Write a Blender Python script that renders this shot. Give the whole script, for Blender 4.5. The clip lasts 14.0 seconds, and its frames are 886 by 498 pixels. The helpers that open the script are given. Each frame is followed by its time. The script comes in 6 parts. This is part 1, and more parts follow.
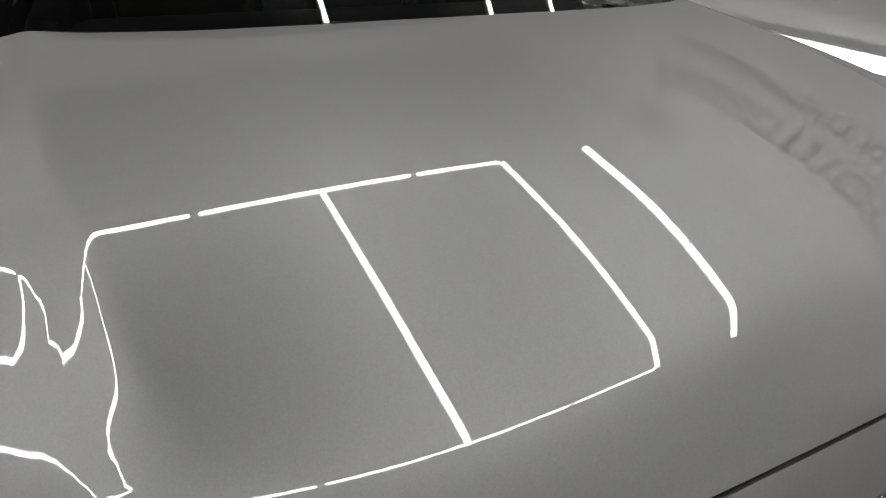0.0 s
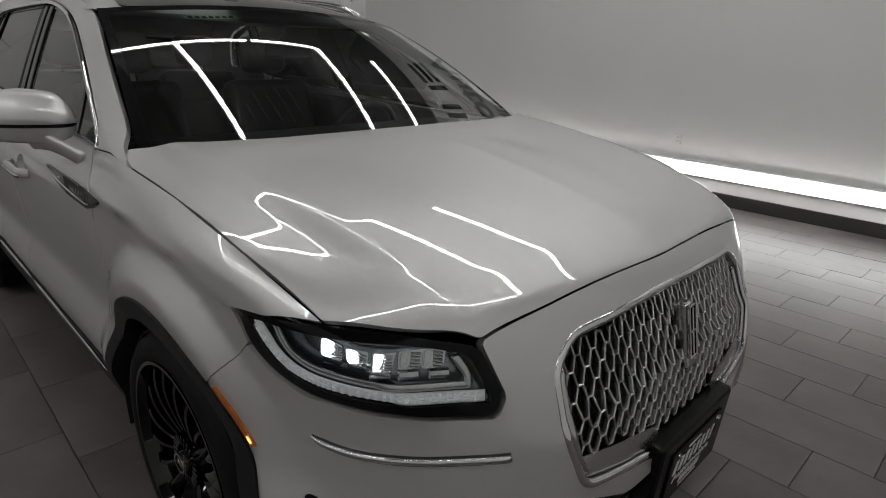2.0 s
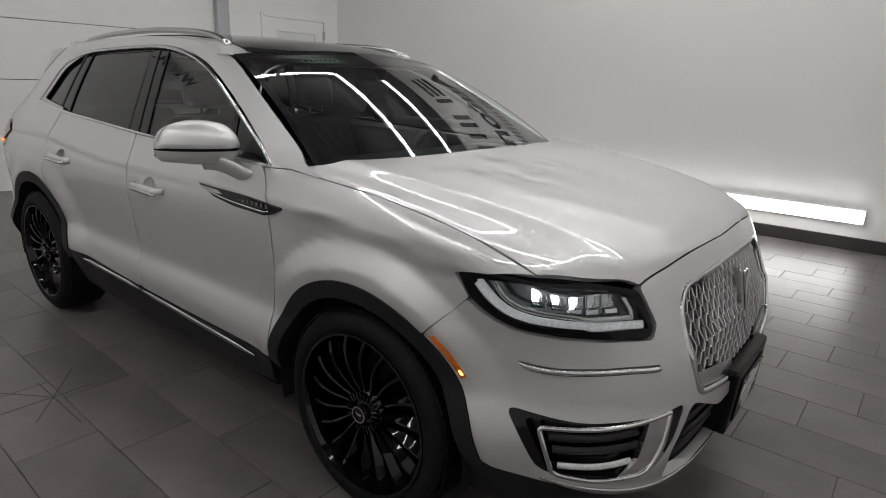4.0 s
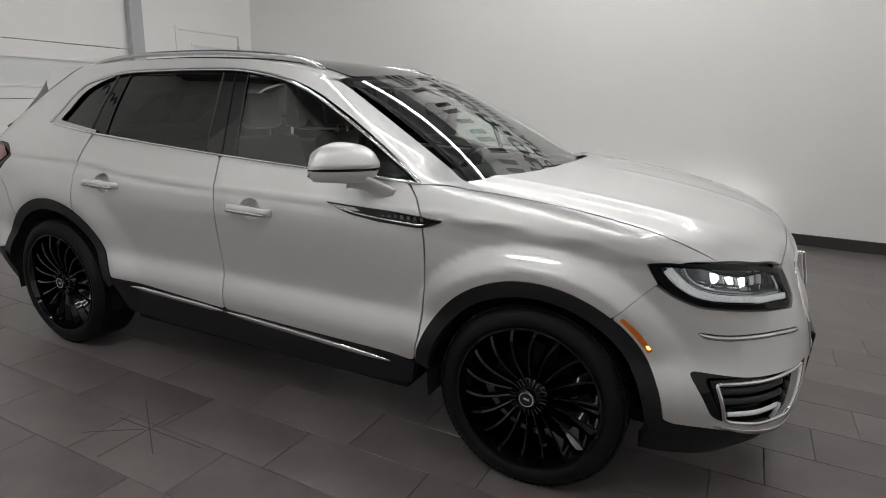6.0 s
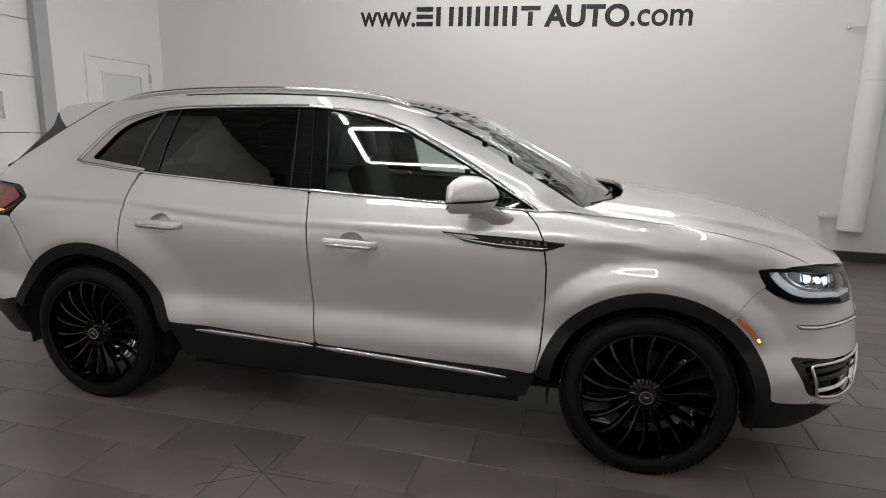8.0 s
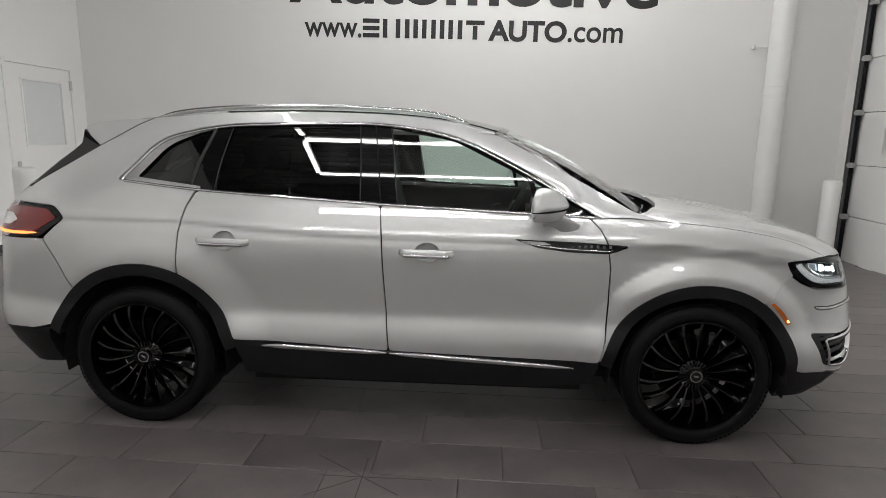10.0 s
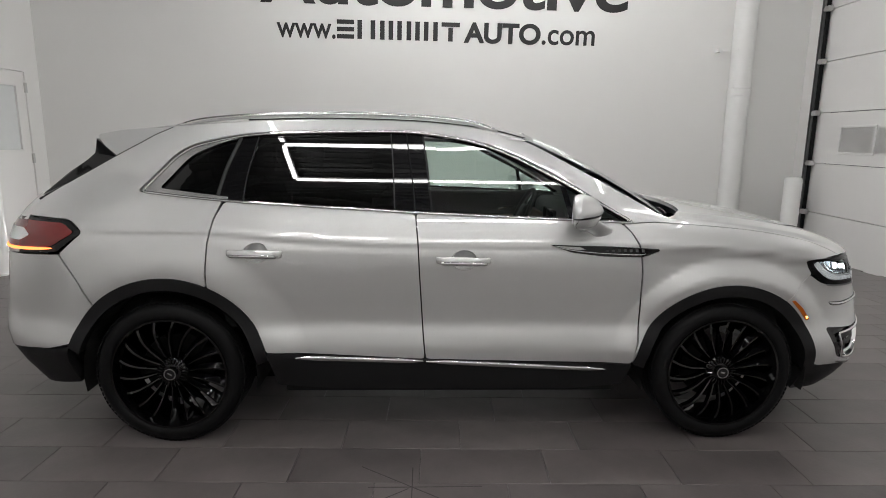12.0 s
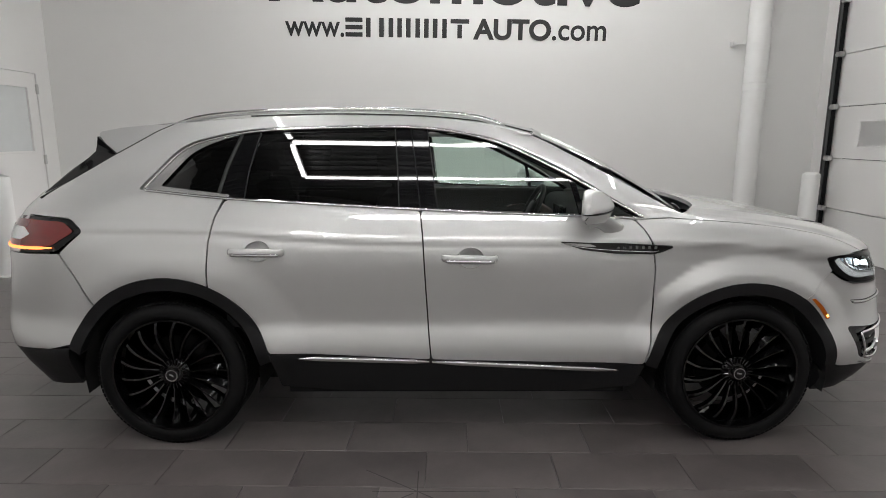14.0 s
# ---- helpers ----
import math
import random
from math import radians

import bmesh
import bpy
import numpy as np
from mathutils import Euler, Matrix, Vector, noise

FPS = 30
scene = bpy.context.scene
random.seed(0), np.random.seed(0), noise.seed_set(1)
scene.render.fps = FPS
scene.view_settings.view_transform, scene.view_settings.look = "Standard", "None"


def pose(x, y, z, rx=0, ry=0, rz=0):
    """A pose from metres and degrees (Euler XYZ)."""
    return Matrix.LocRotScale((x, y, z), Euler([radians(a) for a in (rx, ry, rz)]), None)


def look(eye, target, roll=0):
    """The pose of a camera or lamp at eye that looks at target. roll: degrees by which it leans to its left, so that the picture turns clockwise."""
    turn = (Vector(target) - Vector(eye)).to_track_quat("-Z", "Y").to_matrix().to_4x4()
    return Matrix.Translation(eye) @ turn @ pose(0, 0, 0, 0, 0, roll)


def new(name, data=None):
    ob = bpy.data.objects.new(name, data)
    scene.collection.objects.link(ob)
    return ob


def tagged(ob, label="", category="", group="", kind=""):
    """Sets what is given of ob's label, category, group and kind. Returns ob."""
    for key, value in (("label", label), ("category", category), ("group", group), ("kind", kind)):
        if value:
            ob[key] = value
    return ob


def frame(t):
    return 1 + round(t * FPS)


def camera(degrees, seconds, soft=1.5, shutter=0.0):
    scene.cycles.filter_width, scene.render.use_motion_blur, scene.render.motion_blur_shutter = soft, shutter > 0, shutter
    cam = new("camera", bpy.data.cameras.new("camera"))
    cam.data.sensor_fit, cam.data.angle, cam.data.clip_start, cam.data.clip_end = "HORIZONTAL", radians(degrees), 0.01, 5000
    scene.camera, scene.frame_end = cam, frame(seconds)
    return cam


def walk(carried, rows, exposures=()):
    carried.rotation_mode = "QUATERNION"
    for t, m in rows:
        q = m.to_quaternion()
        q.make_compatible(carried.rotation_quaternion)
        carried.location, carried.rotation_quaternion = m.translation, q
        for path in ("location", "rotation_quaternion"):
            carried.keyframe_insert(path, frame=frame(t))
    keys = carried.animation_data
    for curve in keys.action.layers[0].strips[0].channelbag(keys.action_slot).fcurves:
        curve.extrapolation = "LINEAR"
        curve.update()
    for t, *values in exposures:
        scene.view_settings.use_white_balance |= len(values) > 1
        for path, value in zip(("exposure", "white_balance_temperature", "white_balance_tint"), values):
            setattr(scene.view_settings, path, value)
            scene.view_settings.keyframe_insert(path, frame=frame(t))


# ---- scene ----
cam = camera(73.9, 14.0, 0.9)
PATH = [
    (0, (2.408, -0.622, 1.411), (0.975, 0.158, 0.437), 2.2),
    (0.3, (2.435, -0.655, 1.413), (1.025, 0.153, 0.432), 1.5),
    (0.6, (2.498, -0.744, 1.392), (1.122, 0.155, 0.426), 1.3),
    (1, (2.613, -0.882, 1.406), (1.231, 0.156, 0.399), 2.0),
    (1.5, (2.732, -1.122, 1.445), (1.355, 0.111, 0.68), 2.0),
    (2, (2.839, -1.391, 1.469), (1.518, -0.037, 0.819), 2.0),
    (2.5, (2.939, -1.61, 1.464), (1.635, -0.223, 0.851), 1.9),
    (5, (2.422, -2.566, 1.473), (1.396, -0.933, 0.943), 1.6),
    (5.5, (2.235, -2.792, 1.512), (1.316, -1.097, 0.980), 1.4),
    (6, (2.003, -2.930, 1.475), (1.165, -1.181, 0.987), 1.8),
    (6.5, (1.756, -3.081, 1.488), (1.035, -1.271, 1.037), 1.8),
    (7, (1.540, -3.287, 1.507), (0.927, -1.431, 1.084), 1.7),
    (7.5, (1.330, -3.384, 1.502), (0.801, -1.498, 1.094), 1.6),
    (8, (1.091, -3.453, 1.492), (0.644, -1.545, 1.096), 1.3),
    (10.5, (0.100, -3.848, 1.550), (0.062, -1.883, 1.179), 0.9),
    (11, (-0.070, -3.885, 1.569), (-0.059, -1.919, 1.198), 0.7),
    (11.5, (-0.116, -3.841, 1.574), (-0.077, -1.876, 1.202), 0.6),
    (12, (-0.135, -3.789, 1.569), (-0.075, -1.826, 1.195), 0.6),
    (12.5, (-0.151, -3.739, 1.561), (-0.080, -1.776, 1.185), 0.5),
    (13, (-0.140, -3.706, 1.555), (-0.105, -1.742, 1.178), 0.3),
    (13.5, (-0.113, -3.709, 1.552), (-0.103, -1.745, 1.174), 0.2),
    (14, (-0.100, -3.715, 1.546), (-0.082, -1.751, 1.170), 0.1),
]

EXPOSURES = [(0.0, -1.0), (1.0, -0.98), (1.5, -0.65), (2.0, -0.5), (2.5, -0.42), (5.0, 0.28), (8.0, 0.32), (14.0, 0.40)]
walk(cam, [(t, look(eye, target, roll)) for t, eye, target, roll in PATH], EXPOSURES)

# ---- world and lamps ----
world = bpy.data.worlds.new("world")
scene.world = world
world.use_nodes = True
world.node_tree.nodes["Background"].inputs[0].default_value = (0.8, 0.85, 0.9, 1)
world.node_tree.nodes["Background"].inputs[1].default_value = 0.02
TUBE_GLOW = 26.0
WASH_GLOW = 14.0


# ---- materials ----
def material(name):
    m = bpy.data.materials.new(name)
    m.use_nodes = True
    nt = m.node_tree
    return m, nt, nt.nodes["Principled BSDF"]


def node(nt, kind, **values):
    n = nt.nodes.new(kind)
    for key, value in values.items():
        n.inputs[key.replace("_", " ")].default_value = value
    return n


def link(nt, a, out, b, inp):
    nt.links.new(a.outputs[out], b.inputs[inp])


def simple(name, color, rough=0.5, metal=0.0, coat=0.0, vary=0.12, scale=6.0, bump=0.0, bump_scale=300.0, emit=0.0):
    """A surface with broad tone variation and fine relief."""
    m, nt, p = material(name)
    p.inputs["Roughness"].default_value = rough
    p.inputs["Metallic"].default_value = metal
    p.inputs["Coat Weight"].default_value = coat
    p.inputs["Coat Roughness"].default_value = 0.03
    co = nt.nodes.new("ShaderNodeTexCoord")
    n1 = node(nt, "ShaderNodeTexNoise", Scale=scale, Detail=5.0)
    link(nt, co, "Object", n1, "Vector")
    ramp = nt.nodes.new("ShaderNodeMapRange")
    ramp.inputs["To Min"].default_value, ramp.inputs["To Max"].default_value = 1 - vary, 1 + vary
    link(nt, n1, "Fac", ramp, "Value")
    mul = nt.nodes.new("ShaderNodeMix")
    mul.data_type, mul.blend_type = "RGBA", "MULTIPLY"
    mul.inputs["Factor"].default_value = 1.0
    mul.inputs["A"].default_value = (*color, 1)
    nt.links.new(ramp.outputs[0], mul.inputs["B"])
    nt.links.new(mul.outputs["Result"], p.inputs["Base Color"])
    rr = nt.nodes.new("ShaderNodeMapRange")
    rr.inputs["To Min"].default_value, rr.inputs["To Max"].default_value = max(0.01, rough * 0.85), min(1, rough * 1.15)
    link(nt, n1, "Fac", rr, "Value")
    nt.links.new(rr.outputs[0], p.inputs["Roughness"])
    if bump:
        n2 = node(nt, "ShaderNodeTexNoise", Scale=bump_scale, Detail=3.0)
        link(nt, co, "Object", n2, "Vector")
        b = node(nt, "ShaderNodeBump", Strength=bump, Distance=0.002)
        link(nt, n2, "Fac", b, "Height")
        link(nt, b, "Normal", p, "Normal")
    if emit:
        p.inputs["Emission Color"].default_value = (*color, 1)
        p.inputs["Emission Strength"].default_value = emit
    return m


def paint(name, color):
    """Metallic car paint: flaked base under a clear coat."""
    m, nt, p = material(name)
    co = nt.nodes.new("ShaderNodeTexCoord")
    flake = nt.nodes.new("ShaderNodeTexVoronoi")
    flake.inputs["Scale"].default_value = 900.0
    link(nt, co, "Object", flake, "Vector")
    ramp = nt.nodes.new("ShaderNodeMapRange")
    ramp.inputs["To Min"].default_value, ramp.inputs["To Max"].default_value = 0.93, 1.07
    link(nt, flake, "Color", ramp, "Value")
    mul = nt.nodes.new("ShaderNodeMix")
    mul.data_type, mul.blend_type = "RGBA", "MULTIPLY"
    mul.inputs["Factor"].default_value = 1.0
    mul.inputs["A"].default_value = (*color, 1)
    nt.links.new(ramp.outputs[0], mul.inputs["B"])
    nt.links.new(mul.outputs["Result"], p.inputs["Base Color"])
    p.inputs["Metallic"].default_value = 0.55
    p.inputs["Roughness"].default_value = 0.42
    p.inputs["Coat Weight"].default_value = 1.0
    p.inputs["Coat Roughness"].default_value = 0.0
    p.inputs["Coat IOR"].default_value = 1.9
    peel = node(nt, "ShaderNodeTexNoise", Scale=60.0, Detail=1.0)
    link(nt, co, "Object", peel, "Vector")
    b = node(nt, "ShaderNodeBump", Strength=0.004, Distance=0.001)
    link(nt, peel, "Fac", b, "Height")
    link(nt, b, "Normal", p, "Coat Normal")
    return m


def glazing(name, tint, gloss=1.0, ior=1.6):
    """Thin tinted glass: clear with its tint, gloss by Fresnel."""
    m = bpy.data.materials.new(name)
    m.use_nodes = True
    nt = m.node_tree
    nt.nodes.remove(nt.nodes["Principled BSDF"])
    clear = nt.nodes.new("ShaderNodeBsdfTransparent")
    clear.inputs["Color"].default_value = (*tint, 1)
    shine = node(nt, "ShaderNodeBsdfGlossy", Roughness=0.004)
    shine.inputs["Color"].default_value = (gloss, gloss, gloss, 1)
    fr = node(nt, "ShaderNodeFresnel", IOR=ior)
    mix = nt.nodes.new("ShaderNodeMixShader")
    nt.links.new(fr.outputs[0], mix.inputs[0])
    nt.links.new(clear.outputs[0], mix.inputs[1])
    nt.links.new(shine.outputs[0], mix.inputs[2])
    nt.links.new(mix.outputs[0], nt.nodes["Material Output"].inputs["Surface"])
    return m


def glow(name, color, strength):
    m = bpy.data.materials.new(name)
    m.use_nodes = True
    nt = m.node_tree
    nt.nodes.remove(nt.nodes["Principled BSDF"])
    e = nt.nodes.new("ShaderNodeEmission")
    e.inputs["Color"].default_value, e.inputs["Strength"].default_value = (*color, 1), strength
    nt.links.new(e.outputs[0], nt.nodes["Material Output"].inputs["Surface"])
    return m


PAINT = paint("silver_paint", (0.68, 0.68, 0.678))
GLASS = glazing("tinted_glass", (0.76, 0.86, 0.81), 1.0, 1.75)
DARK_GLASS = glazing("privacy_glass", (0.030, 0.031, 0.033), 1.0, 1.55)
WIND_GLASS = glazing("windshield_glass", (0.80, 0.90, 0.85), 1.0, 1.88)
LENS = glazing("lamp_lens", (0.97, 0.98, 0.98), 1.0, 1.3)
CHROME = simple("chrome", (0.78, 0.78, 0.79), 0.06, 1.0, vary=0.03)
SATIN = simple("satin_metal", (0.62, 0.62, 0.62), 0.24, 1.0, vary=0.05)
NICKEL = simple("dark_nickel", (0.56, 0.555, 0.55), 0.30, 1.0, vary=0.05)
GLOSS_BLACK = simple("gloss_black", (0.005, 0.005, 0.006), 0.03, 0.0, 0.0, vary=0.2)
PLASTIC = simple("black_plastic", (0.022, 0.022, 0.023), 0.5, bump=0.25, vary=0.15)
CLADDING = simple("grey_cladding", (0.014, 0.014, 0.015), 0.45, bump=0.25, vary=0.12)
RUBBER = simple("rubber", (0.004, 0.004, 0.0045), 0.62, bump=0.15, vary=0.2)
# near-black; in cavities and behind gaps its colour stands in for shade
VOID = simple("dark_void", (0.006, 0.006, 0.006), 0.9)
WHEEL_BLACK = simple("wheel_black", (0.0015, 0.0015, 0.0018), 0.05, 0.0, 0.0, vary=0.2)
for _m in (RUBBER, CLADDING):
    _m.node_tree.nodes["Principled BSDF"].inputs["Specular IOR Level"].default_value = 0.22
STEEL = simple("brake_steel", (0.025, 0.025, 0.025), 0.45, 1.0)
LEATHER = simple("dark_leather", (0.016, 0.015, 0.0145), 0.45, bump=0.3, bump_scale=180)
TAN = simple("brown_trim", (0.16, 0.085, 0.05), 0.45, bump=0.3, bump_scale=180)
AMBER = simple("amber_lens", (0.55, 0.13, 0.008), 0.15, coat=1.0, vary=0.35, scale=60, emit=0.04)
AMBER_LIT = glow("amber_lit", (1.0, 0.55, 0.12), 3.5)
LED_WHITE = glow("lamp_led", (0.86, 0.96, 1.0), 5.0)
TAIL_GLOW = glow("tail_led", (1.0, 0.22, 0.06), 2.6)
RED_PLASTIC = simple("red_plastic", (0.20, 0.012, 0.012), 0.15, coat=1.0)
WALL_WHITE = simple("white_wall", (0.80, 0.795, 0.782), 0.6, vary=0.035, scale=0.8, bump=0.12, bump_scale=90)
DOOR_WHITE = simple("white_door", (0.80, 0.79, 0.78), 0.4, vary=0.03, scale=2.0, bump=0.08)
DECK = simple("ceiling_deck", (0.15, 0.15, 0.15), 0.5, vary=0.06, scale=1.0)
BASE_DARK = simple("dark_baseboard", (0.035, 0.032, 0.032), 0.4, vary=0.15)
PIPE_WHITE = simple("white_pipe", (0.82, 0.82, 0.81), 0.35, vary=0.03)
INK = simple("black_lettering", (0.012, 0.012, 0.012), 0.45)
FROST = simple("frosted_pane", (0.70, 0.72, 0.72), 0.25, vary=0.04)
TRACK = simple("galvanised_track", (0.30, 0.30, 0.30), 0.4, 1.0)
GROUT = simple("dark_grout", (0.070, 0.064, 0.062), 0.8, vary=0.2, bump=0.3)
TUBE = glow("led_tube", (1.0, 0.995, 0.98), TUBE_GLOW)
WASH = glow("wall_wash", (1.0, 0.995, 0.98), WASH_GLOW)


def tile_material():
    m, nt, p = material("floor_tile")
    co = nt.nodes.new("ShaderNodeTexCoord")
    big = node(nt, "ShaderNodeTexNoise", Scale=2.2, Detail=6.0, Roughness=0.6)
    fine = node(nt, "ShaderNodeTexNoise", Scale=60.0, Detail=4.0)
    link(nt, co, "Object", big, "Vector")
    link(nt, co, "Object", fine, "Vector")
    info = nt.nodes.new("ShaderNodeObjectInfo")
    add = nt.nodes.new("ShaderNodeMath")
    add.operation = "MULTIPLY_ADD"
    add.inputs[1].default_value = 0.18
    link(nt, info, "Random", add, 0)
    link(nt, big, "Fac", add, 2)
    ramp = nt.nodes.new("ShaderNodeValToRGB")
    ramp.color_ramp.elements[0].position, ramp.color_ramp.elements[1].position = 0.38, 0.80
    ramp.color_ramp.elements[0].color = (0.094, 0.081, 0.081, 1)
    ramp.color_ramp.elements[1].color = (0.176, 0.153, 0.151, 1)
    link(nt, add, "Value", ramp, "Fac")
    nt.links.new(ramp.outputs[0], p.inputs["Base Color"])
    rr = nt.nodes.new("ShaderNodeMapRange")
    rr.inputs["To Min"].default_value, rr.inputs["To Max"].default_value = 0.24, 0.46
    link(nt, big, "Fac", rr, "Value")
    nt.links.new(rr.outputs[0], p.inputs["Roughness"])
    b = node(nt, "ShaderNodeBump", Strength=0.25, Distance=0.002)
    link(nt, fine, "Fac", b, "Height")
    link(nt, b, "Normal", p, "Normal")
    return m


TILE = tile_material()


# ---- building helpers ----
def mesh_ob(name, verts, faces, mat, parent=None, label="", smooth=False, normals=None):
    me = bpy.data.meshes.new(name)
    me.from_pydata([tuple(map(float, v)) for v in verts], [], [tuple(map(int, f)) for f in faces])
    me.materials.append(mat)
    if smooth or normals is not None:
        me.polygons.foreach_set("use_smooth", [True] * len(me.polygons))
    if normals is not None:
        me.normals_split_custom_set_from_vertices([tuple(map(float, n)) for n in normals])
    me.update()
    ob = new(name, me)
    if parent:
        ob.parent = parent
    if label:
        tagged(ob, label)
    return ob


def part(name, bm, mat, parent=None, label="", smooth=False, angle=None):
    me = bpy.data.meshes.new(name)
    bmesh.ops.recalc_face_normals(bm, faces=bm.faces)
    bm.to_mesh(me)
    bm.free()
    me.materials.append(mat)
    if smooth:
        me.polygons.foreach_set("use_smooth", [True] * len(me.polygons))
        if angle:
            me.set_sharp_from_angle(angle=radians(angle))
    ob = new(name, me)
    if parent:
        ob.parent = parent
    if label:
        tagged(ob, label)
    return ob


def box(bm, lo, hi, bevel=0.0, m=None, segments=2):
    r = bmesh.ops.create_cube(bm, size=1.0)
    vs = r["verts"]
    for v in vs:
        v.co = Vector([(a + b) / 2 + c * (b - a) for a, b, c in zip(lo, hi, v.co)])
    if bevel:
        es = list({e for v in vs for e in v.link_edges})
        g = bmesh.ops.bevel(bm, geom=es, offset=bevel, segments=segments, affect="EDGES", profile=0.5)
        vs = list({v for f in g["faces"] for v in f.verts} | {v for v in vs if v.is_valid})
    if m is not None:
        bmesh.ops.transform(bm, matrix=m, verts=[v for v in vs if v.is_valid])
    return vs


def pchip(xs, ys):
    """A smooth curve through the points that never overshoots."""
    xs, ys = np.array(xs, float), np.array(ys, float)
    h, d = np.diff(xs), np.diff(ys) / np.diff(xs)
    m = np.zeros(len(xs))
    for i in range(1, len(xs) - 1):
        if d[i - 1] * d[i] > 0:
            w1, w2 = 2 * h[i] + h[i - 1], h[i] + 2 * h[i - 1]
            m[i] = (w1 + w2) / (w1 / d[i - 1] + w2 / d[i])
    m[0], m[-1] = d[0], d[-1]

    def f(x):
        x = np.clip(np.asarray(x, float), xs[0], xs[-1])
        i = np.clip(np.searchsorted(xs, x) - 1, 0, len(h) - 1)
        t = (x - xs[i]) / h[i]
        return ((1 + 2 * t) * (1 - t) ** 2 * ys[i] + t * (1 - t) ** 2 * h[i] * m[i]
                + t * t * (3 - 2 * t) * ys[i + 1] + t * t * (t - 1) * h[i] * m[i + 1])
    return f


def sstep(a, b, x):
    t = np.clip((np.asarray(x, float) - a) / (b - a), 0, 1)
    return t * t * (3 - 2 * t)


def rounded(points, radius=0.02, step=0.02, closed=True):
    """An outline through corner points, its corners rounded and its sides sampled. A point may carry its own radius."""
    pts = [np.array(p[:2], float) for p in points]
    rad = [p[2] if len(p) > 2 else radius for p in points]
    n, out = len(pts), []
    for i in range(n):
        a, b, c = pts[i - 1], pts[i], pts[(i + 1) % n]
        if not closed and i in (0, n - 1):
            out.append(b)
            continue
        la, lc = np.linalg.norm(a - b), np.linalg.norm(c - b)
        r = min(rad[i], la * 0.48, lc * 0.48)
        if r < 1e-4:
            out.append(b)
            continue
        p, q = b + (a - b) / la * r, b + (c - b) / lc * r
        for t in np.linspace(0, 1, 7):
            out.append((1 - t) ** 2 * p + 2 * t * (1 - t) * b + t * t * q)
    dense = []
    m = len(out)
    for i in range(m if closed else m - 1):
        a, b = out[i], out[(i + 1) % m]
        k = max(1, int(np.ceil(np.linalg.norm(b - a) / step)))
        dense += [a + (b - a) * j / k for j in range(k)]
    if not closed:
        dense.append(out[-1])
    keep = [dense[0]]
    for p in dense[1:]:
        if np.linalg.norm(p - keep[-1]) > 1e-4:
            keep.append(p)
    return np.array(keep)


def inside(points, loop):
    x, y = points[:, 0][:, None], points[:, 1][:, None]
    ax, ay = loop[:, 0][None], loop[:, 1][None]
    bx, by = np.roll(loop[:, 0], -1)[None], np.roll(loop[:, 1], -1)[None]
    cross = ((ay > y) != (by > y)) & (x < (bx - ax) * (y - ay) / np.where(by == ay, 1e-12, by - ay) + ax)
    return cross.sum(1) % 2 == 1


def near(points, loop, d):
    a, b = loop, np.roll(loop, -1, 0)
    ab = b - a
    t = np.clip(((points[:, None] - a) * ab).sum(-1) / np.maximum((ab * ab).sum(-1), 1e-12), 0, 1)
    return (np.linalg.norm(points[:, None] - (a + t[..., None] * ab), axis=-1)).min(1) < d


def normals_of(surface, uv, e=0.002):
    du = surface(uv + [e, 0]) - surface(uv - [e, 0])
    dv = surface(uv + [0, e]) - surface(uv - [0, e])
    n = np.cross(du, dv)
    return n / np.maximum(np.linalg.norm(n, axis=1), 1e-9)[:, None]


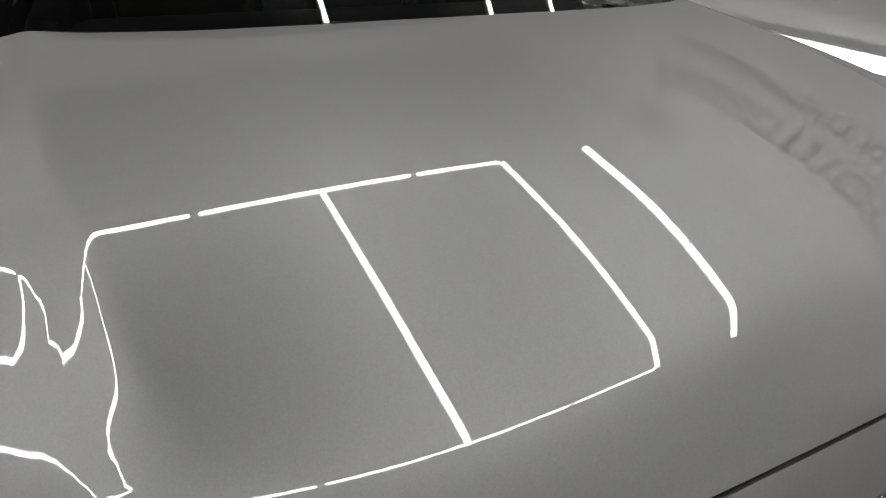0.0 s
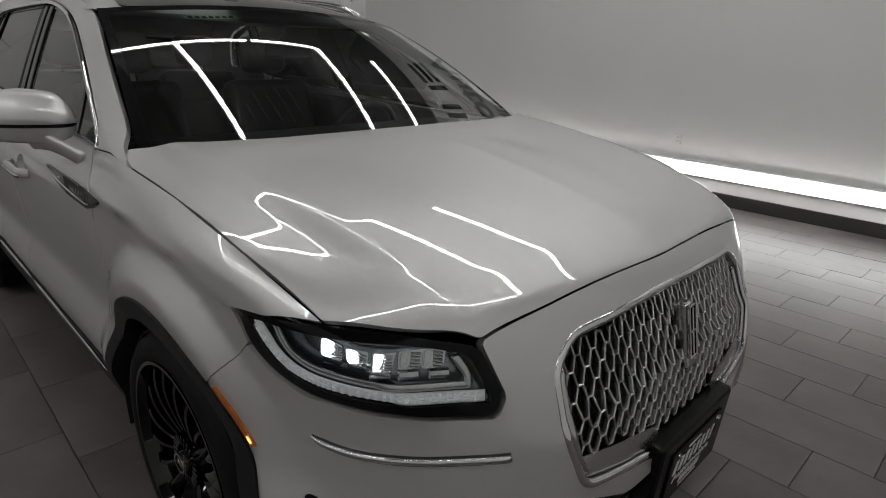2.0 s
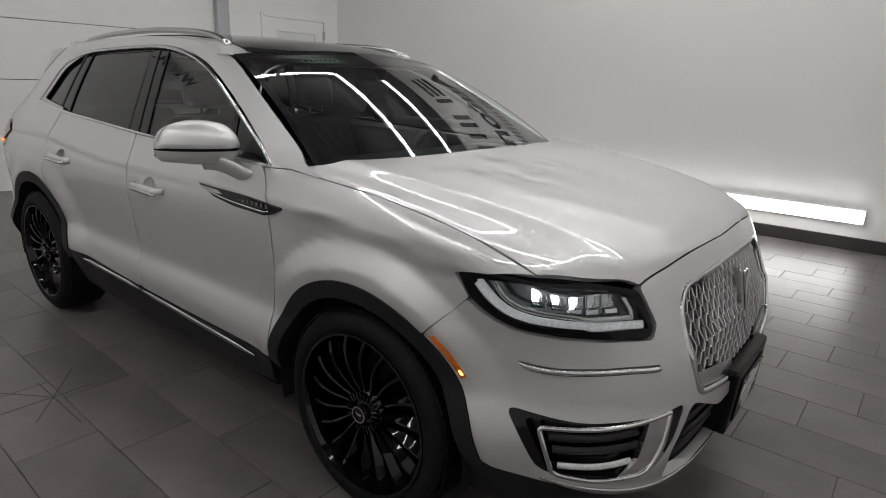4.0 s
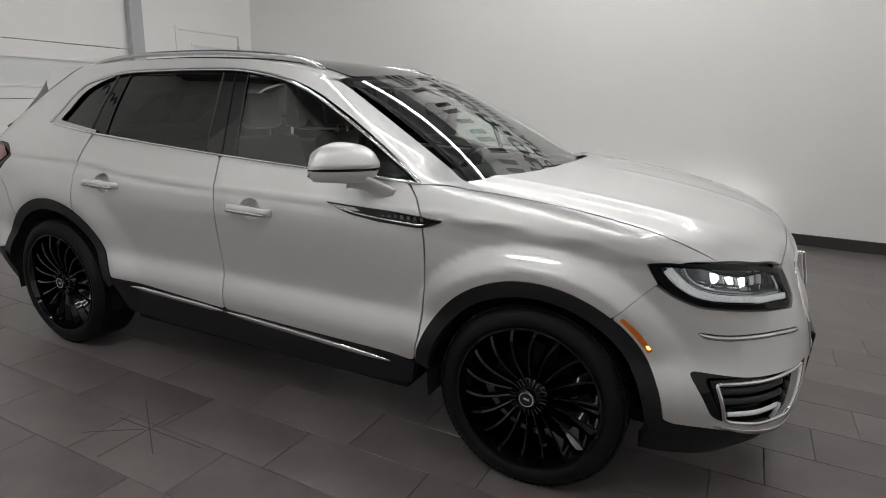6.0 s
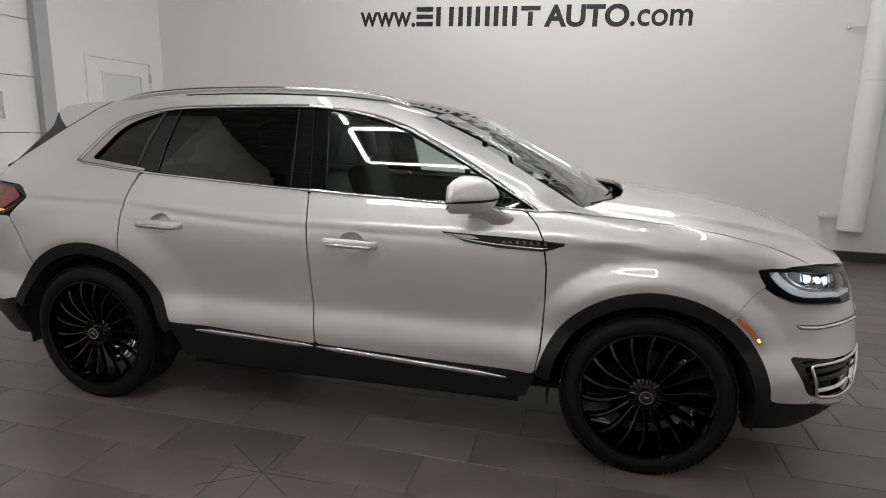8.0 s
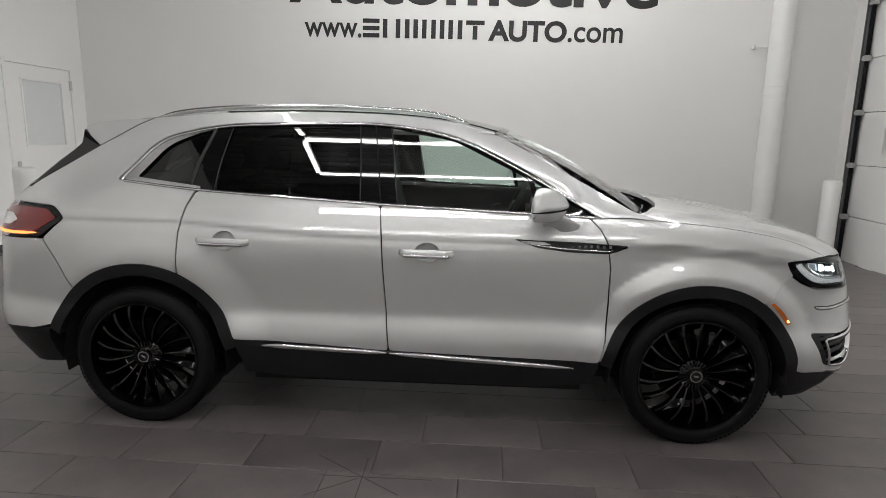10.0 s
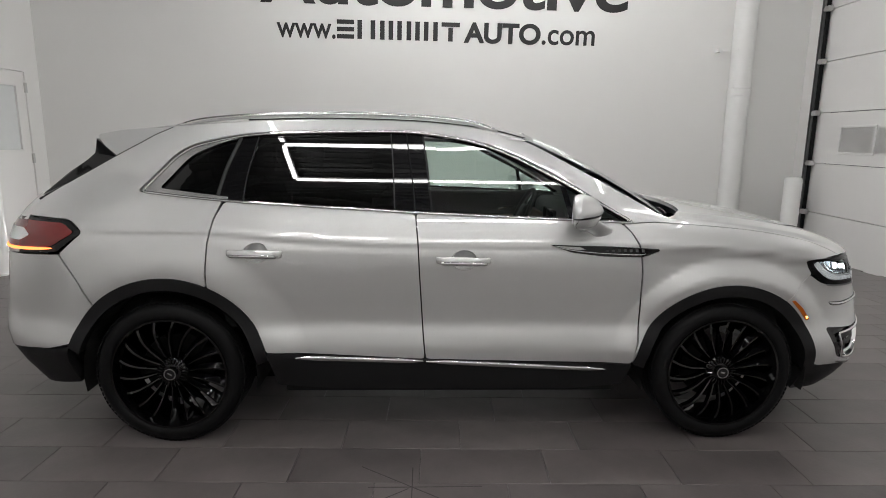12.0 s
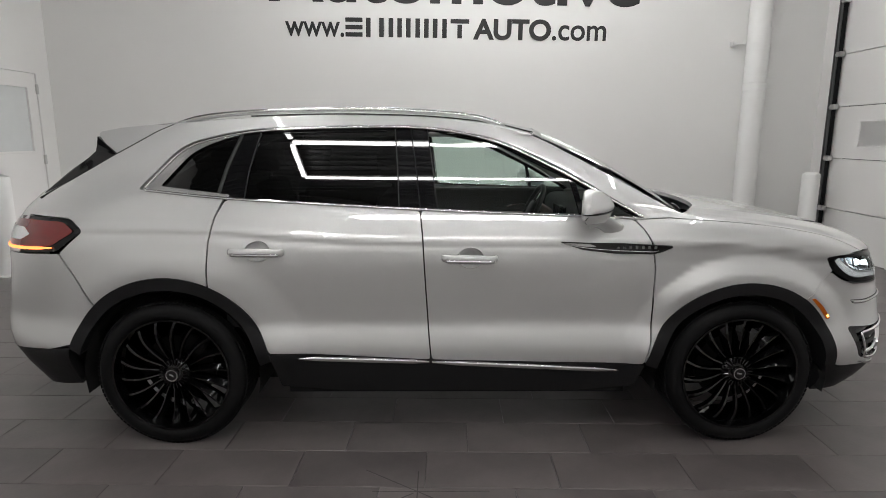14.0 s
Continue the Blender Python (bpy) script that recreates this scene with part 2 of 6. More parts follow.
def panel(name, outline, surface, mat, parent=None, holes=(), step=0.05, rim=0.015, lift=0.0, flip=False, label="", mirror=False):
    """A sheet bounded by an outline on a surface, with its edges turned in. The mirrored twin is made with it on request."""
    from mathutils.geometry import delaunay_2d_cdt
    loops = [np.asarray(outline), *[np.asarray(h) for h in holes]]
    pts, edges = [], []
    for lp in loops:
        k = len(pts)
        pts += [Vector(p) for p in lp]
        edges += [(k + i, k + (i + 1) % len(lp)) for i in range(len(lp))]
    lo, hi = loops[0].min(0), loops[0].max(0)
    gx, gy = np.meshgrid(np.arange(lo[0] + step / 2, hi[0], step), np.arange(lo[1] + step / 2, hi[1], step))
    grid = np.stack([gx.ravel(), gy.ravel()], 1)
    ok = inside(grid, loops[0])
    for lp in loops[1:]:
        ok &= ~inside(grid, lp)
    grid = grid[ok]
    for lp in loops:
        if len(grid):
            grid = grid[~near(grid, lp, step * 0.4)]
    pts += [Vector(p) for p in grid]
    v2, e2, f2, *_ = delaunay_2d_cdt(pts, edges, [], 0, 1e-6)
    uv = np.array([tuple(v) for v in v2])
    tri = np.array([f for f in f2 if len(f) == 3])
    mid = uv[tri].mean(1)
    ok = inside(mid, loops[0])
    for lp in loops[1:]:
        ok &= ~inside(mid, lp)
    tri = tri[ok]
    nrm = normals_of(surface, uv) * (-1 if flip else 1)
    co = surface(uv) + nrm * lift
    if flip:
        tri = tri[:, ::-1]
    count = {}
    for t in tri:
        for a, b in ((t[0], t[1]), (t[1], t[2]), (t[2], t[0])):
            count[(a, b)] = count.get((a, b), 0) + 1
    border = [(a, b) for (a, b) in count if (b, a) not in count]
    verts, norms, faces = list(co), list(nrm), [tuple(t) for t in tri]
    if rim:
        idx, side = {}, {}
        for a, b in border:
            for v in (a, b):
                if v not in idx:
                    idx[v] = len(verts)
                    verts.append(co[v])
                    norms.append(nrm[v])
                    side[v] = len(verts)
                    verts.append(co[v] - nrm[v] * rim)
                    norms.append(nrm[v])
        for a, b in border:
            d = np.cross(co[b] - co[a], nrm[a])
            for v in (a, b):
                norms[idx[v]] = norms[side[v]] = d / max(np.linalg.norm(d), 1e-9)
            faces.append((idx[b], idx[a], side[a], side[b]))
    made = mesh_ob(name, verts, faces, mat, parent, label, normals=norms)
    if mirror:
        flipped = [(v[0], -v[1], v[2]) for v in verts]
        mesh_ob(name, flipped, [f[::-1] for f in faces], mat, parent, label, normals=[(n[0], -n[1], n[2]) for n in norms])
    return made


def sweep(name, path, mat, parent=None, radius=0.01, flat=1.0, normal=None, sides=8, closed=False, label="", mirror=False, taper=None, bm=None):
    """A rounded strip along a path: radius along the normal, radius * flat across it."""
    path = np.asarray(path, float)
    n = len(path)
    verts, faces = [], []
    for i in range(n):
        a, b = path[(i - 1) % n if closed or i else 0], path[(i + 1) % n if closed or i < n - 1 else n - 1]
        t = (b - a) / max(np.linalg.norm(b - a), 1e-9)
        nn = np.array(normal[i] if normal is not None and np.ndim(normal) == 2 else (normal if normal is not None else (0, 0, 1)), float)
        s = np.cross(t, nn)
        s = s / max(np.linalg.norm(s), 1e-9)
        nn = np.cross(s, t)
        k = 1.0 if taper is None else taper(i / (n - 1))
        for j in range(sides):
            w = 2 * math.pi * j / sides
            verts.append(path[i] + k * radius * (math.cos(w) * nn + flat * math.sin(w) * s))
    for i in range(n if closed else n - 1):
        for j in range(sides):
            p, q = i * sides, ((i + 1) % n) * sides
            faces.append((p + j, q + j, q + (j + 1) % sides, p + (j + 1) % sides))
    if not closed:
        faces.append(tuple(range(sides)))
        faces.append(tuple(range((n - 1) * sides, n * sides))[::-1])
    if bm is not None:
        vs = [bm.verts.new(tuple(map(float, v))) for v in verts]
        for f in faces:
            bm.faces.new([vs[k] for k in f])
        return None
    ob = mesh_ob(name, verts, faces, mat, parent, label, smooth=True)
    if mirror:
        mesh_ob(name, [(v[0], -v[1], v[2]) for v in verts], [f[::-1] for f in faces], mat, parent, label, smooth=True)
    return ob


def lathe(bm, profile, m=Matrix(), steps=48):
    """Turns a profile of (radius, height) about the local z axis."""
    rings = []
    for k in range(steps):
        w = 2 * math.pi * k / steps
        rings.append([bm.verts.new(m @ Vector((r * math.cos(w), r * math.sin(w), h))) for r, h in profile])
    for k in range(steps):
        a, b = rings[k], rings[(k + 1) % steps]
        for i in range(len(profile) - 1):
            if profile[i][0] < 1e-6 and profile[i + 1][0] < 1e-6:
                continue
            try:
                bm.faces.new([a[i], b[i], b[i + 1], a[i + 1]])
            except ValueError:
                pass


def writing(name, text, height, m, parent=None, label="", width=None, bold=0.0, mat=None):
    """Flat raised letters standing at the pose m, scaled to a cap height and a width."""
    cu = bpy.data.curves.new(name, "FONT")
    cu.body, cu.size, cu.extrude, cu.offset = text, 1.0, 0.004, bold
    tmp = new(name, cu)
    dg = bpy.context.evaluated_depsgraph_get()
    me = bpy.data.meshes.new_from_object(tmp.evaluated_get(dg))
    bpy.data.objects.remove(tmp)
    xs = [v.co.x for v in me.vertices]
    k = height / 0.69
    kx = width / (max(xs) - min(xs)) if width else k
    x0 = min(xs)
    for v in me.vertices:
        v.co = Vector(((v.co.x - x0) * kx, v.co.y * k, v.co.z))
    me.materials.clear()
    me.materials.append(mat or INK)
    ob = new(name, me)
    ob.matrix_world = m
    if parent:
        ob.parent = parent
    if label:
        tagged(ob, label)
    return ob


# ---- the room ----
ROOM = pose(0, 0, 0, 0, 0, -1.25)
X_LEFT, X_RIGHT, Y_BACK, Y_FRONT, CEIL = -6.0, 5.40, 5.30, -6.4, 5.45
DIP = -0.09  # the floor falls gently towards the lettered wall


def floor_z(y):
    return float(DIP * sstep(1.2, 4.6, y))


def setting(name, bm, mat, label, category, kind="structure", smooth=False):
    ob = part(name, bm, mat, None, label, smooth)
    ob.matrix_world = ROOM
    return tagged(ob, "", category, "", kind)


def slab(name, lo, hi, mat, label, category, bevel=0.0):
    bm = bmesh.new()
    box(bm, lo, hi, bevel)
    return setting(name, bm, mat, label, category)


wall_north = slab("wall_north", (X_LEFT - 0.2, Y_BACK, -0.2), (X_RIGHT + 0.2, Y_BACK + 0.2, CEIL), WALL_WHITE, "smooth white painted wall with black lettering", "wall")
# unseen end wall; its distance is chosen to bounce fill onto the car
slab("wall_south", (X_LEFT - 0.2, Y_FRONT - 0.2, -0.2), (X_RIGHT + 0.2, Y_FRONT, CEIL), WALL_WHITE, "plain white end wall out of view, set near to bounce light", "wall")
slab("wall_southwest", (X_LEFT + 0.004, Y_FRONT + 0.004, -0.2), (-4.0, -3.68, CEIL - 0.004), WALL_WHITE, "plain white painted corner wall of the showroom", "wall")
# side walls with their openings
LDOOR = (3.72, 5.04, 2.47)
LGATE = (-1.6, 2.92, 4.2)
RGATE = (0.2, 4.90, 4.2)


def side_wall(name, x0, x1, openings, label):
    bm = bmesh.new()
    cuts = [Y_FRONT] + [v for o in openings for v in o[:2]] + [Y_BACK]
    for k in range(0, len(cuts), 2):
        box(bm, (x0, cuts[k], -0.2), (x1, cuts[k + 1], CEIL))
    for a, b, top in openings:
        box(bm, (x0, a, top), (x1, b, CEIL))
    return setting(name, bm, WALL_WHITE, label, "wall")


wall_west = side_wall("wall_west", X_LEFT - 0.2, X_LEFT, [LGATE, LDOOR], "white painted side wall with a door and overhead gate")
wall_east = side_wall("wall_east", X_RIGHT, X_RIGHT + 0.2, [RGATE], "white painted side wall with an overhead gate")

bm = bmesh.new()
box(bm, (X_LEFT - 0.2, Y_FRONT - 0.2, CEIL), (X_RIGHT + 0.2, Y_BACK + 0.2, CEIL + 0.15))
y = Y_FRONT
while y < Y_BACK - 0.1:  # ribs of the metal deck
    box(bm, (X_LEFT, y, CEIL - 0.03), (X_RIGHT, y + 0.09, CEIL - 0.002))
    y += 0.20
setting("ceiling", bm, DECK, "ribbed grey metal deck ceiling", "ceiling")

# baseboards
slab("baseboard", (X_LEFT, Y_BACK - 0.03, DIP), (X_RIGHT, Y_BACK, DIP + 0.135), BASE_DARK, "dark tile baseboard along the lettered wall", "baseboard", 0.004)
bm = bmesh.new()
box(bm, (X_RIGHT - 0.03, RGATE[1] + 0.1, DIP), (X_RIGHT, Y_BACK - 0.03, DIP + 0.135), 0.004)
setting("baseboard", bm, BASE_DARK, "dark tile baseboard beside the gate", "baseboard")
bm = bmesh.new()
box(bm, (X_LEFT, LGATE[1] + 0.25, DIP), (X_LEFT + 0.03, LDOOR[0] - 0.08, DIP + 0.135), 0.004)
setting("baseboard", bm, BASE_DARK, "dark tile baseboard beside the door", "baseboard")

# lettering on the wall
def on_wall(x, z, proud=0.003):
    return ROOM @ pose(x, Y_BACK - proud, z, 90, 0, 0)


def letters(text, height, m, root, width, bold):
    """The characters of a word, each a piece of its own."""
    ob = writing("letter", text, height, m, None, width=width, bold=bold)
    src = ob.data
    group = list(range(len(src.vertices)))

    def top(k):
        while group[k] != k:
            group[k] = group[group[k]]
            k = group[k]
        return k

    for f in src.polygons:
        for v in f.vertices[1:]:
            group[top(v)] = top(f.vertices[0])
    spans = {}
    for v in src.vertices:
        lo, hi = spans.get(top(v.index), (9e9, -9e9))
        spans[top(v.index)] = (min(lo, v.co.x), max(hi, v.co.x))
    glyphs = []
    for k, (lo, hi) in sorted(spans.items(), key=lambda it: it[1]):
        if glyphs and lo < glyphs[-1][1] - 0.3 * (hi - lo):
            glyphs[-1][0].append(k)
            glyphs[-1][1] = max(glyphs[-1][1], hi)
        else:
            glyphs.append([[k], hi])
    for keys, _ in glyphs:
        keep = [v.index for v in src.vertices if top(v.index) in keys]
        new_at = {k: i for i, k in enumerate(keep)}
        faces = [[new_at[v] for v in f.vertices] for f in src.polygons if f.vertices[0] in new_at]
        piece = mesh_ob("letter", [tuple(src.vertices[k].co) for k in keep], faces, INK, root)
        piece.matrix_local = m
    bpy.data.objects.remove(ob)


sign = tagged(new("wall_lettering"), "black flat lettering on the white wall", "lettering")
sign.matrix_world = ROOM @ Matrix.Translation((0, 0, 3.1)) @ pose(0, 0, 0, 0, 0.9, 0) @ Matrix.Translation((0, 0, -3.1))
INV = ROOM.inverted()
Z_WEB, CAP = 2.95, 0.265
letters("www.", 0.30, INV @ on_wall(-2.44, Z_WEB), sign, 0.86, 0.012)
letters("AUTO", CAP, INV @ on_wall(0.30, Z_WEB), sign, 1.13, 0.034)
letters(".com", 0.30, INV @ on_wall(1.45, Z_WEB), sign, 0.78, 0.012)
side_sign = tagged(new("wall_lettering"), "black flat lettering high on the white side wall", "lettering")
side_sign.matrix_world = ROOM
letters("www.", 0.30, pose(X_LEFT + 0.003, -3.22, 3.86, 90, 0, 90), side_sign, 0.86, 0.012)
letters("Automotive", 0.60, INV @ on_wall(-2.67, 3.44), sign, 5.36, 0.020)
# the trade name is kept as plain bars
def bars(x0, z0, wide, high, kind, root):
    """One character's room filled with upright or level bars."""
    t = high * 0.23
    if kind == "level":
        spots = [(0, k * (high - t) / 2, wide, t) for k in range(3)]
    elif kind == "cap":
        spots = [(0, high - t, wide, t), ((wide - t * 1.1) / 2, 0, t * 1.1, high - 1.25 * t)]
    else:
        n = kind
        spots = [(k * (wide - t * 1.1) / max(1, n - 1), 0, t * 1.1, high) for k in range(n)]
    for dx, dz, w, h in spots:
        bm = bmesh.new()
        box(bm, (x0 + dx, Y_BACK - 0.006, z0 + dz), (x0 + dx + w, Y_BACK - 0.002, z0 + dz + h), 0.0)
        part("bar", bm, INK, root)


for x0, wide, kind in ((-1.56, 0.25, "level"), (-1.26, 0.26, 2), (-0.93, 0.32, 3), (-0.54, 0.32, 3), (-0.15, 0.06, 1), (-0.03, 0.27, "cap")):
    bars(x0, Z_WEB, wide, CAP, kind, sign)
for x0, wide, kind in ((-2.4, 0.80, "level"), (-1.48, 0.82, 2), (-0.54, 0.95, 3), (0.53, 0.95, 3), (1.6, 0.15, 1), (1.94, 0.80, "cap")):
    bars(x0, 4.32, wide, 0.63, kind, sign)

# wall washer lights at the foot of the lettered wall
def wall_light(x0, x1):
    root = tagged(new("wall_light"), "white linear light fixture low on the wall", "wall light", "wall lights")
    root.matrix_world = ROOM @ pose(x0, Y_BACK, 0.245)
    bm = bmesh.new()
    box(bm, (0.0, -0.085, -0.045), (x1 - x0, -0.001, 0.105), 0.006)
    part("housing", bm, PIPE_WHITE, root)
    bm = bmesh.new()
    box(bm, (0.006, -0.125, -0.035), (x1 - x0 - 0.006, -0.084, 0.085), 0.015)
    part("tube", bm, WASH, root, "glowing white diffuser")
    return root


for x0 in (-4.99, -2.55, -0.11):
    wall_light(x0, x0 + 2.42)

# outlet on the wall
out = tagged(new("wall_outlet"), "white wall outlet plate on the white wall", "outlet")
out.matrix_world = ROOM @ pose(-0.13, Y_BACK, 0.56)
bm = bmesh.new()
box(bm, (-0.04, -0.010, -0.06), (0.04, -0.001, 0.06), 0.003)
part("plate", bm, DOOR_WHITE, out)
for dz in (-0.022, 0.022):
    bm = bmesh.new()
    box(bm, (-0.016, -0.0125, dz - 0.014), (0.016, -0.0095, dz + 0.014), 0.001)
    part("socket", bm, FROST, out)

# rain pipe
pipe = tagged(new("down_pipe"), "white vertical pipe on wall brackets", "pipe")
pipe.matrix_world = ROOM @ pose(4.36, Y_BACK - 0.16, 0)
bm = bmesh.new()
lathe(bm, [(0.0, 0.345), (0.145, 0.345), (0.15, 0.35), (0.15, 2.2), (0.156, 2.205), (0.156, 2.3), (0.15, 2.305), (0.15, CEIL)], steps=40)
part("pipe", bm, PIPE_WHITE, pipe, smooth=True, angle=40)
for z in (0.52, 2.86):
    bm = bmesh.new()
    lathe(bm, [(0.150, z - 0.012), (0.157, z - 0.012), (0.157, z + 0.012), (0.150, z + 0.012)], steps=40)
    box(bm, (-0.30, 0.06, z - 0.012), (-0.10, 0.085, z + 0.012), 0.002)
    box(bm, (-0.33, 0.05, z - 0.03), (-0.29, 0.158, z + 0.03), 0.002)
    part("bracket", bm, PIPE_WHITE, pipe)


def bollard(x, y, h, r):
    root = tagged(new("bollard"), "white painted steel bollard with a domed cap", "bollard", "bollards")
    root.matrix_world = ROOM @ pose(x, y, floor_z(y))
    bm = bmesh.new()
    lathe(bm, [(r + 0.03, 0.0), (r + 0.03, 0.02), (r, 0.022), (r, h - 0.05), (r * 0.93, h - 0.02), (r * 0.6, h - 0.004), (0, h)], steps=32)
    part("post", bm, PIPE_WHITE, root, smooth=True, angle=50)
    return root


bollard(5.04, 4.66, 1.15, 0.115)
bollard(-5.12, 2.86, 1.15, 0.13)

# white door in the west wall
door = tagged(new("door_1"), "closed white metal door with a frosted pane", "door", "", "structure")
door.matrix_world = ROOM @ pose(X_LEFT, 0, DIP)
Y0, Y1, TOP = LDOOR[0], LDOOR[1], LDOOR[2] - DIP
bm = bmesh.new()
box(bm, (-0.12, Y0, 0), (0.012, Y0 + 0.05, TOP), 0.003)
box(bm, (-0.12, Y1 - 0.05, 0), (0.012, Y1, TOP), 0.003)
box(bm, (-0.12, Y0 + 0.05, TOP - 0.05), (0.012, Y1 - 0.05, TOP), 0.003)
part("door_frame", bm, DOOR_WHITE, door)
WA, WB, WZ0, WZ1 = 4.05, 4.80, 1.42, 2.30
bm = bmesh.new()
a, b = Y0 + 0.054, Y1 - 0.054
for lo, hi in (((a, 0.01), (WA, TOP - 0.054)), ((WB, 0.01), (b, TOP - 0.054)), ((WA, 0.01), (WB, WZ0)), ((WA, WZ1), (WB, TOP - 0.054))):
    box(bm, (-0.06, lo[0], lo[1]), (-0.008, hi[0], hi[1]))
part("door_leaf", bm, DOOR_WHITE, door)
bm = bmesh.new()
box(bm, (-0.04, WA - 0.01, WZ0 - 0.01), (-0.03, WB + 0.01, WZ1 + 0.01))
part("pane", bm, FROST, door, "grey frosted glass pane")
bm = bmesh.new()
for lo, hi in (((WA - 0.03, WZ0 - 0.03), (WB + 0.03, WZ0)), ((WA - 0.03, WZ1), (WB + 0.03, WZ1 + 0.03)), ((WA - 0.03, WZ0), (WA, WZ1)), ((WB, WZ0), (WB + 0.03, WZ1))):
    box(bm, (-0.012, lo[0], lo[1]), (0.0, hi[0], hi[1]), 0.003)
part("pane_frame", bm, DOOR_WHITE, door)
for z in (0.30, 1.29, 2.29):
    bm = bmesh.new()
    box(bm, (-0.004, Y1 - 0.075, z - 0.07), (0.02, Y1 - 0.03, z + 0.07), 0.004)
    part("hinge", bm, NICKEL, door, "dull steel hinge")
bm = bmesh.new()
box(bm, (-0.01, Y0 + 0.10, 1.05), (0.01, Y0 + 0.16, 1.2), 0.004)
box(bm, (0.01, Y0 + 0.11, 1.11), (0.05, Y0 + 0.13, 1.13), 0.004)
box(bm, (0.045, Y0 + 0.11, 1.11), (0.06, Y0 + 0.25, 1.13), 0.004)
part("door_handle", bm, SATIN, door, "steel lever handle")


def overhead_gate(name, x, y0, y1, top, into, label, panes, win):
    """A sectional gate in a side wall; into is +1 where the room lies towards +x."""
    root = tagged(new(name), label, "gate", "", "structure")
    root.matrix_world = ROOM @ pose(x, 0, 0)
    h = 0.708
    base = -0.162 if into < 0 else -0.07
    k = 0
    while base < top - 0.02:
        hi = min(base + h - 0.008, top + 0.02)
        bm = bmesh.new()
        xa, xb = sorted((-0.07 * into, -0.015 * into))
        hole = k in panes
        if not hole:
            box(bm, (xa, y0 - 0.02, base), (xb, y1 + 0.02, hi), 0.006)
        else:
            za, zb = base + 0.165, hi - 0.21
            box(bm, (xa, y0 - 0.02, base), (xb, y1 + 0.02, za))
            box(bm, (xa, y0 - 0.02, zb), (xb, y1 + 0.02, hi))
            ys = [y0 - 0.02] + [v for w in win for v in w] + [y1 + 0.02]
            for i in range(0, len(ys), 2):
                box(bm, (xa, ys[i], za), (xb, ys[i + 1], zb))
        sec = part("section", bm, DOOR_WHITE, root)
        if hole:
            for wa, wb in win:
                bm = bmesh.new()
                box(bm, sorted_lo((-0.05 * into, wa - 0.01, za - 0.01), (-0.04 * into, wb + 0.01, zb + 0.01))[0], sorted_lo((-0.05 * into, wa - 0.01, za - 0.01), (-0.04 * into, wb + 0.01, zb + 0.01))[1])
                part("pane", bm, FROST, sec, "translucent grey window pane")
                bm = bmesh.new()
                for p, q in (((wa - 0.03, za - 0.03), (wb + 0.03, za)), ((wa - 0.03, zb), (wb + 0.03, zb + 0.03)), ((wa - 0.03, za), (wa, zb)), ((wb, za), (wb + 0.03, zb))):
                    lo, hi2 = sorted_lo((-0.018 * into, p[0], p[1]), (-0.004 * into, q[0], q[1]))
                    box(bm, lo, hi2, 0.003)
                part("window_frame", bm, DOOR_WHITE, sec)
        base += h
        k += 1
    return root


def sorted_lo(a, b):
    return tuple(map(min, a, b)), tuple(map(max, a, b))


gate_e = overhead_gate("door_2", X_RIGHT, RGATE[0], RGATE[1], RGATE[2], -1, "closed white sectional overhead gate", (2,), ((3.70, 4.33), (2.0, 2.63)))
gate_w = overhead_gate("door_3", X_LEFT, LGATE[0], LGATE[1], LGATE[2], 1, "closed white sectional overhead gate with a window", (2,), ((0.95, 2.45),))
# guide track of the east gate with rollers
bm = bmesh.new()
box(bm, (-0.075, RGATE[1] - 0.012, DIP), (-0.012, RGATE[1] + 0.0, 4.3), 0.002)
box(bm, (-0.075, RGATE[1] + 0.038, DIP), (-0.012, RGATE[1] + 0.05, 4.3), 0.002)
box(bm, (-0.016, RGATE[1] - 0.012, DIP), (-0.008, RGATE[1] + 0.05, 4.3))
part("guide_track", bm, TRACK, gate_e, "dark galvanised guide rail")
bm = bmesh.new()
box(bm, (-0.05, RGATE[1] - 0.045, DIP), (-0.006, RGATE[1] - 0.014, 4.3), 0.002)
part("weather_seal", bm, RUBBER, gate_e, "black rubber seal")
for k in range(1, 6):
    z = -0.162 + 0.708 * k - 0.004
    bm = bmesh.new()
    box(bm, (-0.085, RGATE[1] - 0.11, z - 0.035), (-0.012, RGATE[1] - 0.02, z + 0.035), 0.004)
    lathe(bm, [(0, 0), (0.022, 0), (0.022, 0.05), (0, 0.05)], Matrix.Translation((-0.05, RGATE[1] - 0.03, z)) @ pose(0, 0, 0, -90), steps=16)
    part("roller_hinge", bm, NICKEL, gate_e)
# grey jamb of the west gate
bm = bmesh.new()
box(bm, (-0.03, LGATE[1], DIP), (0.09, LGATE[1] + 0.20, 4.35), 0.004)
part("jamb", bm, simple("grey_jamb", (0.42, 0.43, 0.45), 0.45, vary=0.05), gate_w, "grey metal gate jamb")


